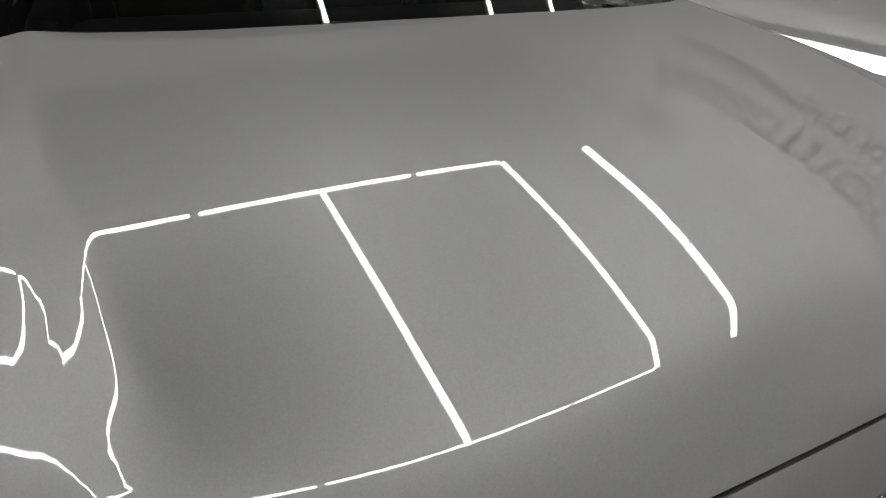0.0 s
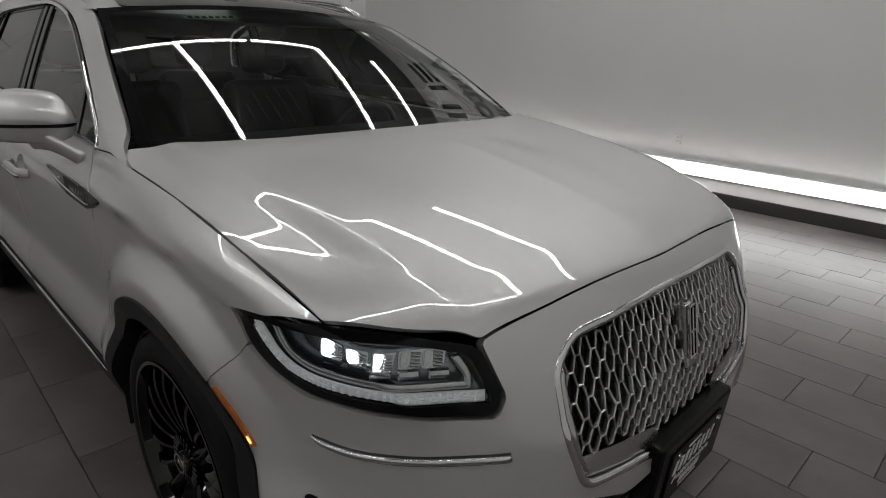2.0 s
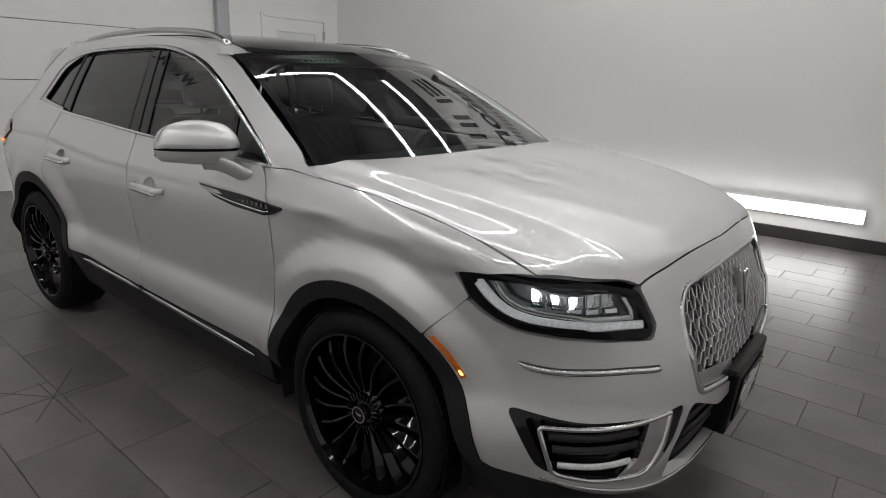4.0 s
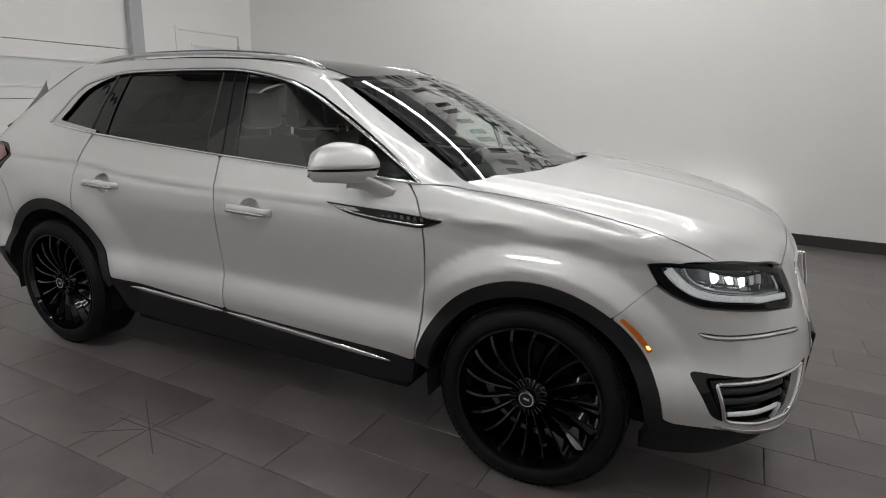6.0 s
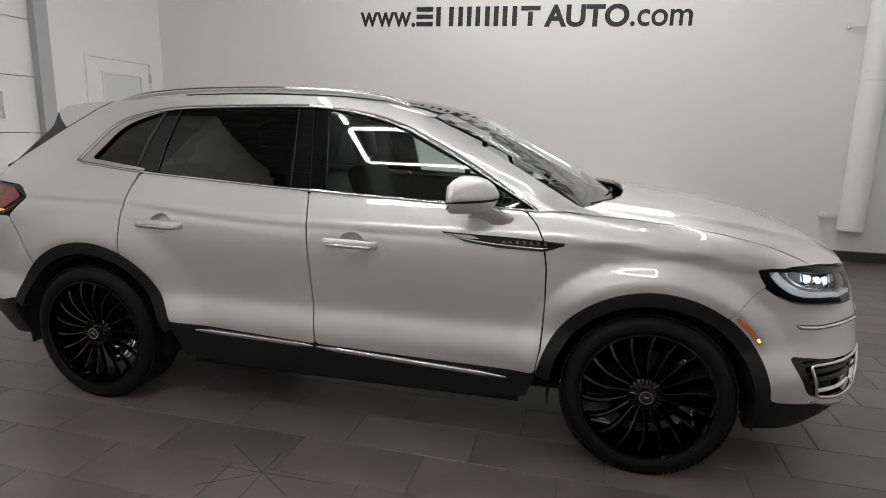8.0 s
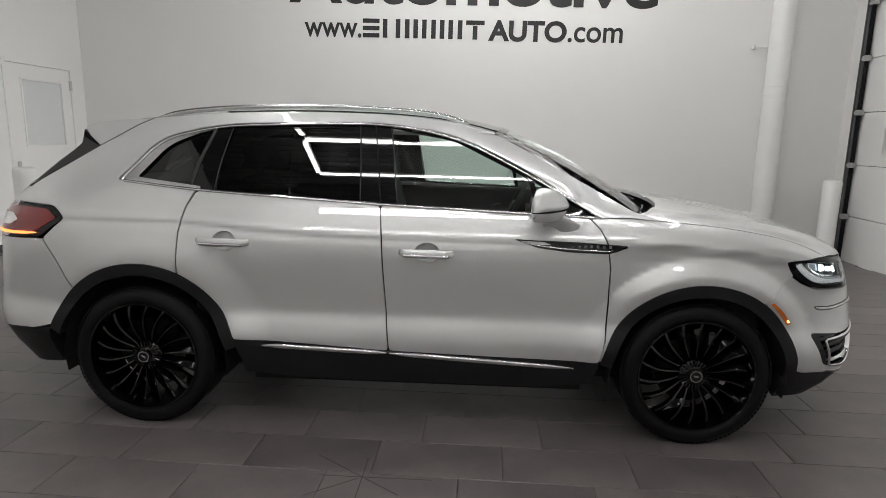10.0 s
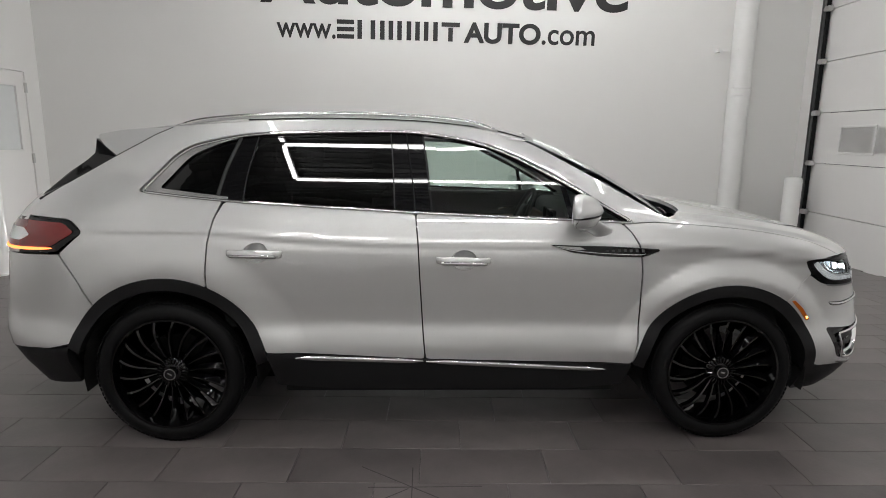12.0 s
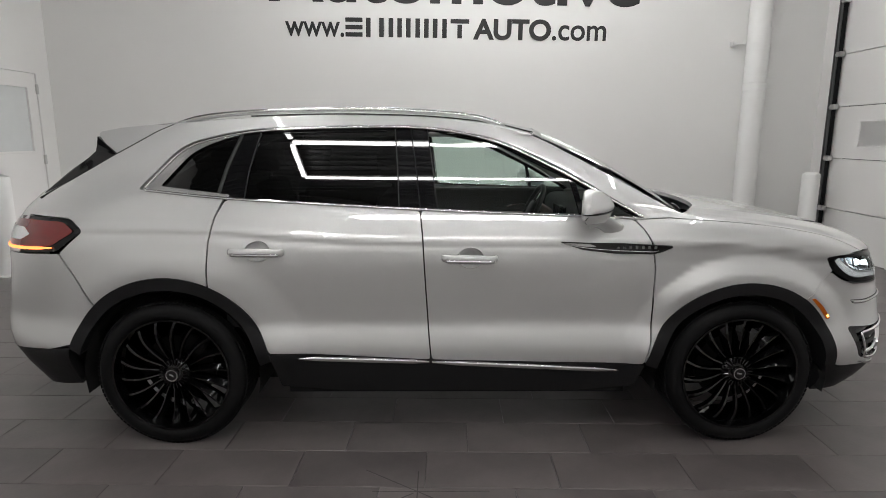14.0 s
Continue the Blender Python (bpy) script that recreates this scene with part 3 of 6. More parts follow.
# ceiling lights: tubes suspended in rectangles
def tube_run(root, ax, ay, bx, by, cuts=None):
    """A line of tubes along x or y; cuts are the joints, in metres from its far end."""
    along_x = abs(bx - ax) > abs(by - ay)
    total = abs(bx - ax) + abs(by - ay)
    if cuts is None:
        k = max(1, round(total / 2.44))
        cuts = [total * i / k for i in range(1, k)]
    marks = [0.0, *[c for c in cuts if 0.1 < c < total - 0.1], total]
    for c0, c1 in zip(marks, marks[1:]):
        s0, s1 = c0 + 0.014, c1 - 0.014
        bm = bmesh.new()
        if along_x:
            box(bm, (ax + s0, ay - 0.029, 0), (ax + s1, ay + 0.029, 0.05), 0.012)
        else:
            box(bm, (ax - 0.029, by - s1 + 0.03, 0), (ax + 0.029, by - s0 - 0.03, 0.05), 0.012)
        part("tube", bm, TUBE, root, "glowing white tube")
        bm = bmesh.new()
        if along_x:
            box(bm, (ax + c0 + 0.002, ay - 0.04, 0.051), (ax + c1 - 0.002, ay + 0.04, 0.10), 0.004)
        else:
            box(bm, (ax - 0.04, by - c1 + 0.045, 0.051), (ax + 0.04, by - c0 - 0.045, 0.10), 0.004)
        part("channel", bm, PIPE_WHITE, root)


def light_ring(x0, x1, rows, ends, z, label):
    root = tagged(new("ceiling_light"), label, "ceiling light", "ceiling tube lights")
    root.matrix_world = ROOM @ pose(0, 0, z)
    for y in rows:
        tube_run(root, x0, y, x1, y)
        for cx in (x0 + 0.1, x1 - 0.1):
            bm = bmesh.new()
            lathe(bm, [(0, 0.095), (0.006, 0.095), (0.006, CEIL - z + 0.02), (0, CEIL - z + 0.02)], Matrix.Translation((cx, y, 0)), steps=8)
            part("hanger", bm, TRACK, root)
    for y0, y1 in ends:
        joints = [1.22, 3.66, 6.10]
        tube_run(root, x0, y0, x0, y1, joints)
        tube_run(root, x1, y0, x1, y1, joints)
    return root


light_ring(-1.935, 3.01, (0.63, 2.95), ((-3.70, 2.95),), 5.216, "white tube light rectangle under the ceiling with a middle tube")
light_ring(-1.935, 2.10, (-5.0, -3.78), ((-5.0, -3.78),), 5.216, "white tube light rectangle under the ceiling")
light_ring(-1.95, 3.05, (4.2,), (), 5.2, "single white tube light line under the ceiling")


# ---- the car: body surface ----
AXLE_F, AXLE_R, HUB_Z = 1.424, -1.424, 0.365
ARCH_F, ARCH_R = 0.487, 0.508
_raw_width = pchip([0.18, 0.30, 0.42, 0.50, 0.56, 0.64, 0.80, 0.93, 1.00, 1.06, 1.12, 1.19, 1.30, 1.42, 1.50, 1.59, 1.66, 1.75],
                   [0.84, 0.895, 0.922, 0.935, 0.926, 0.905, 0.920, 0.930, 0.926, 0.910, 0.884, 0.850, 0.805, 0.7525, 0.715, 0.670, 0.625, 0.55])
_wz = np.linspace(0.18, 1.75, 1571)
_kern = np.exp(-0.5 * (np.arange(-45, 46) / 15.0) ** 2)
_ww = np.convolve(np.pad(_raw_width(_wz), 45, mode="edge"), _kern / _kern.sum(), mode="valid")


def half_width(z):
    """Half the body's width at a height, eased so that reflections run clean."""
    return np.interp(z, _wz, _ww)


nose_x = pchip([0.18, 0.26, 0.34, 0.45, 0.60, 0.75, 0.86, 0.905, 0.94, 0.97, 1.00, 1.03, 1.20],
               [2.16, 2.27, 2.36, 2.395, 2.39, 2.375, 2.35, 2.335, 2.31, 2.282, 2.252, 2.20, 1.95])
tail_x = pchip([0.18, 0.32, 0.45, 0.60, 0.72, 0.90, 1.00, 1.15, 1.26, 1.45, 1.56, 1.7],
               [-2.20, -2.30, -2.40, -2.44, -2.42, -2.38, -2.37, -2.32, -2.22, -2.05, -1.98, -1.9])
nose_n = pchip([0.2, 0.60, 0.80, 0.92, 1.2], [3.5, 3.5, 3.2, 3.65, 3.9])
_slope = pchip([0.6, 0.9, 1.1, 1.3, 1.5, 1.7, 1.85, 2.0, 2.1, 2.2, 2.235, 2.25, 2.27, 2.30, 2.36],
               [0.09, 0.09, 0.091, 0.10, 0.135, 0.1546, 0.1862, 0.2449, 0.3002, 0.4369, 0.52, 0.95, 1.6, 2.1, 2.4])
_xs = np.linspace(0.6, 2.36, 1761)
_fall = np.concatenate([[0], np.cumsum((_slope(_xs[1:]) + _slope(_xs[:-1])) / 2 * np.diff(_xs))])
_zs = 1.004 + np.interp(2.252, _xs, _fall) - _fall


def hood_mid(x):
    return np.interp(x, _xs, _zs)


crease_z = pchip([-2.2, -1.7, -1.2, -0.86, -0.3, 0.5, 1.05, 1.32, 1.6, 1.8], [1.106, 1.106, 1.098, 1.074, 1.05, 1.046, 1.048, 1.036, 1.01, 0.975])


edge_x = pchip([0, 0.22, 0.45, 0.637, 0.75, 0.846, 0.95], [2.257, 2.25, 2.222, 2.187, 2.10, 2.003, 1.87])


fold_y = pchip([0.9, 1.1, 1.6, 1.76, 2.0, 2.15, 2.3], [0.77, 0.765, 0.73, 0.705, 0.665, 0.60, 0.53])
_es = np.linspace(-0.1, 0.6, 1401)
_step = np.cumsum(sstep(-0.022, 0.018, _es) - sstep(0.030, 0.080, _es)) * (_es[1] - _es[0])
_past = np.cumsum(sstep(0.030, 0.080, _es)) * (_es[1] - _es[0])


def hood_z(x, y):
    """The hood: a flat middle with a low ridge, a folded step on either side and a flatter flank."""
    a = np.abs(y)
    xe = x + 0.8 * (2.257 - edge_x(a)) * np.clip((x - 1.4) / 0.78, 0, 1.05) ** 3
    fold = fold_y(x)
    q = a / fold
    drop = fold * 0.026 * np.minimum(q, 1.0) ** 2 + 0.052 * np.clip(a - fold, 0, 0.05)
    e = a - fold
    drop = drop + 0.36 * (1 - 0.95 * sstep(1.85, 2.15, x)) * np.interp(e, _es, _step) + (0.13 + 0.20 * sstep(1.8, 2.15, x)) * np.interp(e, _es, _past)
    drop = drop + 1.2 * np.maximum(a - 0.86, 0) ** 2
    ridge = 0.0027 * np.exp(-(np.sqrt(a * a + 0.00004) / 0.048) ** 1.35) * sstep(1.45, 1.62, x) * (1 - sstep(2.12, 2.24, x))
    return hood_mid(xe) - drop + ridge


pane_top = pchip([-0.15, 0.20, 0.56, 0.915, 1.2], [1.592, 1.528, 1.352, 1.152, 0.98])


def side_width(x, z):
    w = half_width(z) - 1.6 * np.maximum((z - pane_top(x)) * 0.86, 0) ** 2 * sstep(0.15, 0.4, x) * sstep(1.14, 1.22, z)
    w = w + 0.026 * sstep(0.75, 1.25, x) * (1 - sstep(1.75, 2.05, x)) * sstep(0.94, 1.06, z) * (1 - sstep(1.16, 1.24, z))
    cz = crease_z(x)
    low = sstep(0.30, 0.5, z)
    d = np.hypot(x - AXLE_R, z - HUB_Z)  # flared arches
    w = w + 0.026 * low * (1 - sstep(ARCH_R + 0.01, ARCH_R + 0.21, d)) * (1 - sstep(0.95, 1.1, z))
    d = np.hypot(x - AXLE_F, z - HUB_Z)
    u = (d - ARCH_F - 0.042) / 0.084
    fall = 0.5 * (1 + np.sqrt(u * u + 0.012) - np.sqrt((u - 1) ** 2 + 0.012))
    w = w + (0.022 + 0.020 * sstep(0.6, 0.85, z)) * low * (1 - fall) * (1 - sstep(cz - 0.02, cz + 0.02, z))
    w = w - 0.010 * fall * sstep(0.78, 0.92, z) * (1 - sstep(0.22, 0.60, np.abs(x - AXLE_F))) * (1 - sstep(cz - 0.045, cz + 0.006, z))
    under = np.exp(-(((z - cz + 0.026) / 0.020) ** 2)) * (1 - sstep(1.6, 1.85, x)) * sstep(-2.1, -1.75, x)
    deep = 0.0025 + 0.0035 * (1 - sstep(-1.0, -0.4, x)) + 0.001 * sstep(0.85, 1.15, x) - 0.0025 * sstep(1.3, 1.65, x)
    w = w - deep * under + 0.004 * np.exp(-(((z - cz) / 0.016) ** 2))
    return w - 0.05 * sstep(-0.7, -2.0, x) * sstep(1.15, 1.4, z) * sstep(0.7, 2.0, -x)


def body(p, hooded=True):
    """Below nought inside the body, above it outside."""
    x, y, z = p[..., 0], np.abs(p[..., 1]), p[..., 2]
    w = side_width(x, z)
    n = np.where(x > 0, nose_n(z), 4.5)
    end = np.where(x > 0, np.maximum((x - 1.45) / (nose_x(z) - 1.45), 0), np.maximum((x + 1.45) / (tail_x(z) + 1.45), 0))
    a = w * ((end ** n + (y / w) ** n) ** (1 / n) - 1)
    if not hooded:
        return a
    b = np.where(x > 0.3, z - hood_z(x, y), -1.0)
    k = 0.045
    h = np.maximum(k - np.abs(a - b), 0) / k
    return np.maximum(a, b) + h * h * k * 0.25


def cast(origin, way, far, hooded=True):
    """Where rays from outside first meet the body, by halving."""
    lo, hi = np.zeros(len(origin)), np.full(len(origin), far)
    for _ in range(36):
        mid = (lo + hi) / 2
        out = body(origin + way * mid[:, None], hooded) > 0
        lo, hi = np.where(out, mid, lo), np.where(out, hi, mid)
    return origin + way * ((lo + hi) / 2)[:, None]


def S_side(uv):
    o = np.stack([uv[:, 0], np.full(len(uv), -1.15), uv[:, 1]], 1)
    return cast(o, np.broadcast_to(np.array([0, 1.0, 0]), o.shape), 1.1)


def S_frame(uv):
    """The side as it runs on past the hood into the front pillar."""
    o = np.stack([uv[:, 0], np.full(len(uv), -1.15), uv[:, 1]], 1)
    return cast(o, np.broadcast_to(np.array([0, 1.0, 0]), o.shape), 1.1, False)


R2 = math.sqrt(0.5)


def S_diag(uv):
    o = np.stack([uv[:, 0], R2 * uv[:, 1] - 1.75 * R2, R2 * uv[:, 1] + 1.75 * R2], 1)
    return cast(o, np.broadcast_to(np.array([0, R2, -R2]), o.shape), 1.6)


def on_diag(x, y, z):
    return (x, R2 * (y + z))


K = 0.85


def S_front(uv):
    a = uv[:, 0] / K
    way = np.stack([-np.cos(a), -np.sin(a), 0 * a], 1)
    o = np.stack([1.45 + 1.2 * np.cos(a), 1.2 * np.sin(a), uv[:, 1]], 1)
    return cast(o, way, 1.15)


def on_front(x, y, z):
    return (K * math.atan2(y, x - 1.45), z)


def S_rear(uv):
    a = uv[:, 0] / K
    way = np.stack([np.cos(a), np.sin(a), 0 * a], 1)
    o = np.stack([-1.45 - 1.25 * np.cos(a), -1.25 * np.sin(a), uv[:, 1]], 1)
    return cast(o, way, 1.2)


def on_rear(x, y, z):
    return (K * math.atan2(-y, -(x + 1.45)), z)


def S_hood(uv):
    o = np.stack([uv[:, 0], uv[:, 1], np.full(len(uv), 1.6)], 1)
    return cast(o, np.broadcast_to(np.array([0, 0, -1.0]), o.shape), 1.0)


def at_edge(x, y):
    """Where a plan point on the front edge of the hood lies, on the map of the front."""
    return on_front(x, y, float(S_hood(np.array([[x, y]]))[0, 2]))


def side_y(x, z):
    return float(S_side(np.array([[x, z]]))[0, 1])


def arc(ax, r, a0, a1, n=24):
    """Points on a wheel arch, angles from the front over the top."""
    return [(ax + r * math.cos(radians(a)), HUB_Z + r * math.sin(radians(a)), 0.0) for a in np.linspace(a0, a1, n)]


car = tagged(new("car"), "silver metallic crossover car with black wheels on the tiled floor", "car")


# hood
hood_front = pchip([0, 0.22, 0.45, 0.58, 0.637], [2.25, 2.243, 2.228, 2.214, 2.2065])
right = [(1.305, 0.0, 0.05), (1.297, -0.28, 0.05), (1.272, -0.50, 0.05), (1.224, -0.68, 0.05), (1.160, -0.79, 0.03), (1.092, -0.851, 0.008), (1.150, -0.874, 0.03), (1.215, -0.8865, 0.02), (1.5, -0.8875, 0.05), (1.8, -0.8835, 0.05), (2.010, -0.8485, 0.008), (2.115, -0.75, 0.05), (2.2065, -0.637, 0.01)]
right += [(float(hood_front(a)), -a, 0.01) for a in (0.60, 0.55, 0.5, 0.45, 0.38, 0.3, 0.22, 0.12)] + [(2.25, 0.0, 0.05)]
hood_line = right + [(x, -y, r) for x, y, r in right[-2:0:-1]]
panel("hood", rounded(hood_line, 0.03, 0.02), S_hood, PAINT, car, step=0.0095, rim=0.02, label="silver metallic hood with a centre ridge and side folds")

# front fenders
def diag3(x, z=None, y=None):
    """A point of the fender outline from x and a height, or from x and a distance across."""
    if y is None:
        return on_diag(x, side_y(x, z), z)
    zz = 1.3
    lo, hi = 0.6, 1.4
    for _ in range(30):
        zz = (lo + hi) / 2
        if body(np.array([[x, y, zz]]))[0] > 0:
            hi = zz
        else:
            lo = zz
    return on_diag(x, y, zz)


SEAM = [(1.838 - 0.132 * k, 0.900 - 0.138 * k) for k in (0.15, 0.3, 0.45, 0.6, 0.75, 0.9)]
fl = [diag3(0.868, 1.146), diag3(1.03, 1.155), diag3(1.19, 1.147), diag3(1.212, y=-0.889), diag3(1.5, y=-0.8895), diag3(1.8, y=-0.8855), diag3(2.008, y=-0.851), diag3(1.90, 0.980), diag3(1.797, 0.968), diag3(1.838, 0.900)]
fl += [diag3(x - 0.0015, z) for x, z in SEAM]
fl += [diag3(p[0], p[1]) for p in arc(AXLE_F, ARCH_F, 55, 168, 26)]
fl += [diag3(0.936, 0.43), diag3(0.958, 0.55), diag3(0.966, 0.75), diag3(0.965, 0.91), diag3(0.947, 1.03), diag3(0.91, 1.10)]
panel("fender", rounded([(*p, 0.004) for p in fl], 0.004, 0.025), S_diag, PAINT, car, step=0.018, mirror=True)

# doors
belt = pchip([-1.6, -1.15, -0.18, 0.59, 0.94], [1.272, 1.243, 1.192, 1.163, 1.150])
fd = [(0.855, 1.148), (0.905, 1.10), (0.940, 1.03), (0.958, 0.91), (0.959, 0.75), (0.951, 0.55), (0.93, 0.428), (0.4, 0.438), (-0.129, 0.452), (-0.142, 0.6), (-0.160, 0.9), (-0.168, 1.05), (-0.182, 1.187), (0.2, float(belt(0.2)) - 0.004), (0.6, float(belt(0.6)) - 0.004)]
POCKETS = {-0.97: 0.996, 0.06: 0.966}


def pocket_loop(hx, k=1.0):
    return np.array([(hx + 0.062 * k * math.cos(w), POCKETS[hx] + 0.002 + 0.050 * k * math.sin(w)) for w in np.linspace(0, 2 * math.pi, 33)[:-1]])


front_door = panel("front_door", rounded([(*p, 0.02) for p in fd], 0.02, 0.025), S_side, PAINT, car, holes=[pocket_loop(0.06)], step=0.016)
panel("front_door", rounded([(*p, 0.02) for p in fd], 0.02, 0.04), lambda uv: S_side(uv) * [1, -1, 1], PAINT, car, step=0.06, flip=True)
rd = [(-0.188, 1.187), (-0.175, 1.05), (-0.167, 0.9), (-0.149, 0.6), (-0.136, 0.452), (-0.5, 0.472), (-0.926, 0.494)] + [(p[0], p[1], 0.004) for p in arc(AXLE_R, ARCH_R + 0.002, 16, 65, 10)] + [(-1.209, 0.90), (-1.203, 1.05), (-1.18, 1.16), (-1.138, 1.238), (-0.8, float(belt(-0.8)) - 0.004), (-0.5, float(belt(-0.5)) - 0.004)]
rear_door = panel("rear_door", rounded([(*p[:2], p[2] if len(p) > 2 else 0.02) for p in rd], 0.02, 0.025), S_side, PAINT, car, holes=[pocket_loop(-0.97)], step=0.016)
panel("rear_door", rounded([(*p[:2], p[2] if len(p) > 2 else 0.02) for p in rd], 0.02, 0.04), lambda uv: S_side(uv) * [1, -1, 1], PAINT, car, step=0.06, flip=True)

# side frame: front pillar, cant rail, rear quarter in one pressing
WINDOW = [(-1.555, 1.283, 0.03), (-1.36, 1.497, 0.10), (-1.06, 1.570, 0.3), (-0.55, 1.590, 0.3), (-0.15, 1.592, 0.3), (0.20, 1.528, 0.3), (0.56, 1.352, 0.3), (0.915, 1.152, 0.02), (0.6, float(belt(0.6)), 0.1), (-0.18, float(belt(-0.18)), 0.2), (-1.15, float(belt(-1.15)), 0.2)]
frame_line = [(0.872, 1.150), (0.915, 1.156), (0.58, 1.362, 0.3), (0.21, 1.540, 0.3), (-0.15, 1.604, 0.3), (-0.55, 1.602, 0.3), (-1.065, 1.583, 0.3), (-1.375, 1.508, 0.1), (-1.58, 1.284, 0.03), (-1.15, 1.247), (-1.188, 1.16), (-1.210, 1.05), (-1.216, 0.90)]
frame_line += [(p[0], p[1], 0.003) for p in arc(AXLE_R, ARCH_R + 0.002, 66, 133, 20)]
frame_line += [(-1.922, 0.988), (-1.812, 1.094, 0.03), (-1.886, 1.153, 0.03), (-2.13, 1.165), (-2.105, 1.232), (-1.712, 1.458), (-1.51, 1.570), (-1.435, 1.604, 0.01), (-1.07, 1.636, 0.3), (-0.6, 1.648, 0.3), (-0.24, 1.642, 0.3), (0.12, 1.612, 0.3), (0.385, 1.553, 0.1), (0.75, 1.362, 0.3), (1.075, 1.184, 0.02), (1.15, 1.166, 0.02), (1.205, 1.149, 0.004), (1.12, 1.154), (1.03, 1.160)]
panel("side_frame", rounded(frame_line, 0.01, 0.025), S_frame, PAINT, car, step=0.02, mirror=True)

# windows: black surround with the panes let in
PANES = {
    "quarter_pane": ([(-1.478, 1.292), (-1.330, 1.468), (-1.09, 1.548), (-1.185, 1.258)], DARK_GLASS, 0.03),
    "rear_pane": ([(-1.045, 1.247), (-1.03, 1.38), (-0.985, 1.560), (-0.305, 1.577), (-0.285, 1.206)], DARK_GLASS, 0.02),
    "front_pane": ([(-0.105, 1.197), (-0.150, 1.576), (0.18, 1.518), (0.555, 1.338), (0.598, 1.170)], GLASS, 0.02),
    "corner_pane": ([(0.625, 1.168), (0.585, 1.322), (0.86, 1.166)], GLASS, 0.01)}
pane_loops = {k: rounded([(*p, v[2]) for p in v[0]], 0.02, 0.025) for k, v in PANES.items()}
panel("window_surround", rounded(WINDOW, 0.01, 0.025), S_frame, GLOSS_BLACK, car, holes=list(pane_loops.values()), step=0.04, rim=0.01, lift=-0.008, label="gloss black window surround", mirror=True)
for k, v in PANES.items():
    ob = panel(k, pane_loops[k], S_frame, v[1], car, step=0.05, rim=0.0, lift=-0.012, label="dark privacy glass" if v[1] is DARK_GLASS else "lightly tinted glass", mirror=True)

# chrome window line
loop = rounded([(x, z, r) for x, z, r in WINDOW], 0.01, 0.02)
uv = np.array(loop)
path = S_frame(uv) + normals_of(S_frame, uv) * 0.002
sweep("window_chrome", path, CHROME, car, 0.008, 1.0, normals_of(S_frame, uv), closed=True, label="thin chrome window line", mirror=True)
qc = [(-1.552, 1.286, 0.02), (-1.362, 1.490, 0.1), (-1.2, 1.541, 0.2), (-1.055, 1.568, 0.01), (-1.070, 1.556, 0.01), (-1.2, 1.519, 0.2), (-1.325, 1.463, 0.06), (-1.466, 1.301, 0.02), (-1.3, 1.282, 0.1), (-1.12, 1.262, 0.01), (-1.12, 1.250, 0.01), (-1.3, 1.264, 0.1)]
panel("quarter_trim", rounded(qc, 0.01, 0.02), S_frame, SATIN, car, step=0.03, rim=0.006, lift=0.004, label="broad satin chrome corner trim", mirror=True)
for name, mat, pts, rad, wide in (("pane_divider", PLASTIC, [(-1.180, 1.256), (-1.145, 1.40), (-1.082, 1.556)], 0.003, 3.2), ("pane_seal", PLASTIC, [(-1.050, 1.246), (-1.035, 1.38), (-0.992, 1.562)], 0.002, 1.6), ("pillar_gap", VOID, [(-0.185, 1.190), (-0.205, 1.38), (-0.237, 1.590)], 0.002, 1.5), ("pillar_edge", PLASTIC, [(-0.290, 1.203), (-0.298, 1.38), (-0.315, 1.582)], 0.002, 1.5), ("pillar_edge", PLASTIC, [(-0.100, 1.196), (-0.125, 1.40), (-0.152, 1.578)], 0.002, 1.5)):
    uv = np.array(rounded([(*p, 0.05) for p in pts], 0.05, 0.03, closed=False))
    sweep(name, S_frame(uv) + normals_of(S_frame, uv) * -0.006, mat, car, rad, wide, normals_of(S_frame, uv), mirror=True)

# front bumper with its openings
EDGE = [at_edge(2.014, -0.849), at_edge(2.119, -0.753), at_edge(2.2105, -0.641)]
LAMP = [(-1.024, 0.968), (-0.94, 0.978), *EDGE, (-0.578, 0.905), (-0.556, 0.850), (-0.568, 0.818), (-0.655, 0.822), (-0.777, 0.826), (-0.872, 0.832), (-0.940, 0.861), (-0.995, 0.905)]
lamp_loop = rounded([(*p, 0.03 if i else 0.012) for i, p in enumerate(LAMP)], 0.02, 0.02)
GRILLE = [(-0.405, 0.918), (-0.2, 0.930), (0.0, 0.934), (0.2, 0.930), (0.405, 0.918), (0.450, 0.865), (0.437, 0.74), (0.395, 0.615), (0.195, 0.580), (0.145, 0.555), (-0.145, 0.555), (-0.195, 0.580), (-0.395, 0.615), (-0.437, 0.74), (-0.450, 0.865)]
grille_loop = rounded([(*p, 0.05 if i in (0, 4) else 0.03) for i, p in enumerate(GRILLE)], 0.03, 0.02)
FOG = [(1.975, -0.905, 0.606), (2.15, -0.80, 0.590), (2.30, -0.60, 0.600), (2.345, -0.53, 0.612), (2.325, -0.56, 0.52), (2.29, -0.62, 0.425), (2.17, -0.78, 0.405), (2.07, -0.87, 0.435)]
fog_loop = rounded([(*on_front(*p), 0.03) for p in FOG], 0.03, 0.02)
INTAKE = [(2.37, -0.50, 0.60), (2.39, -0.30, 0.52), (2.39, 0.30, 0.52), (2.37, 0.50, 0.60), (2.33, 0.58, 0.46), (2.33, 0.58, 0.36), (2.36, 0.3, 0.335), (2.36, -0.3, 0.335), (2.33, -0.58, 0.36), (2.33, -0.58, 0.46)]
intake_loop = rounded([(*on_front(*p), 0.03) for p in INTAKE], 0.03, 0.02)


def mirrored(lp):
    return (np.asarray(lp) * [-1, 1])[::-1]


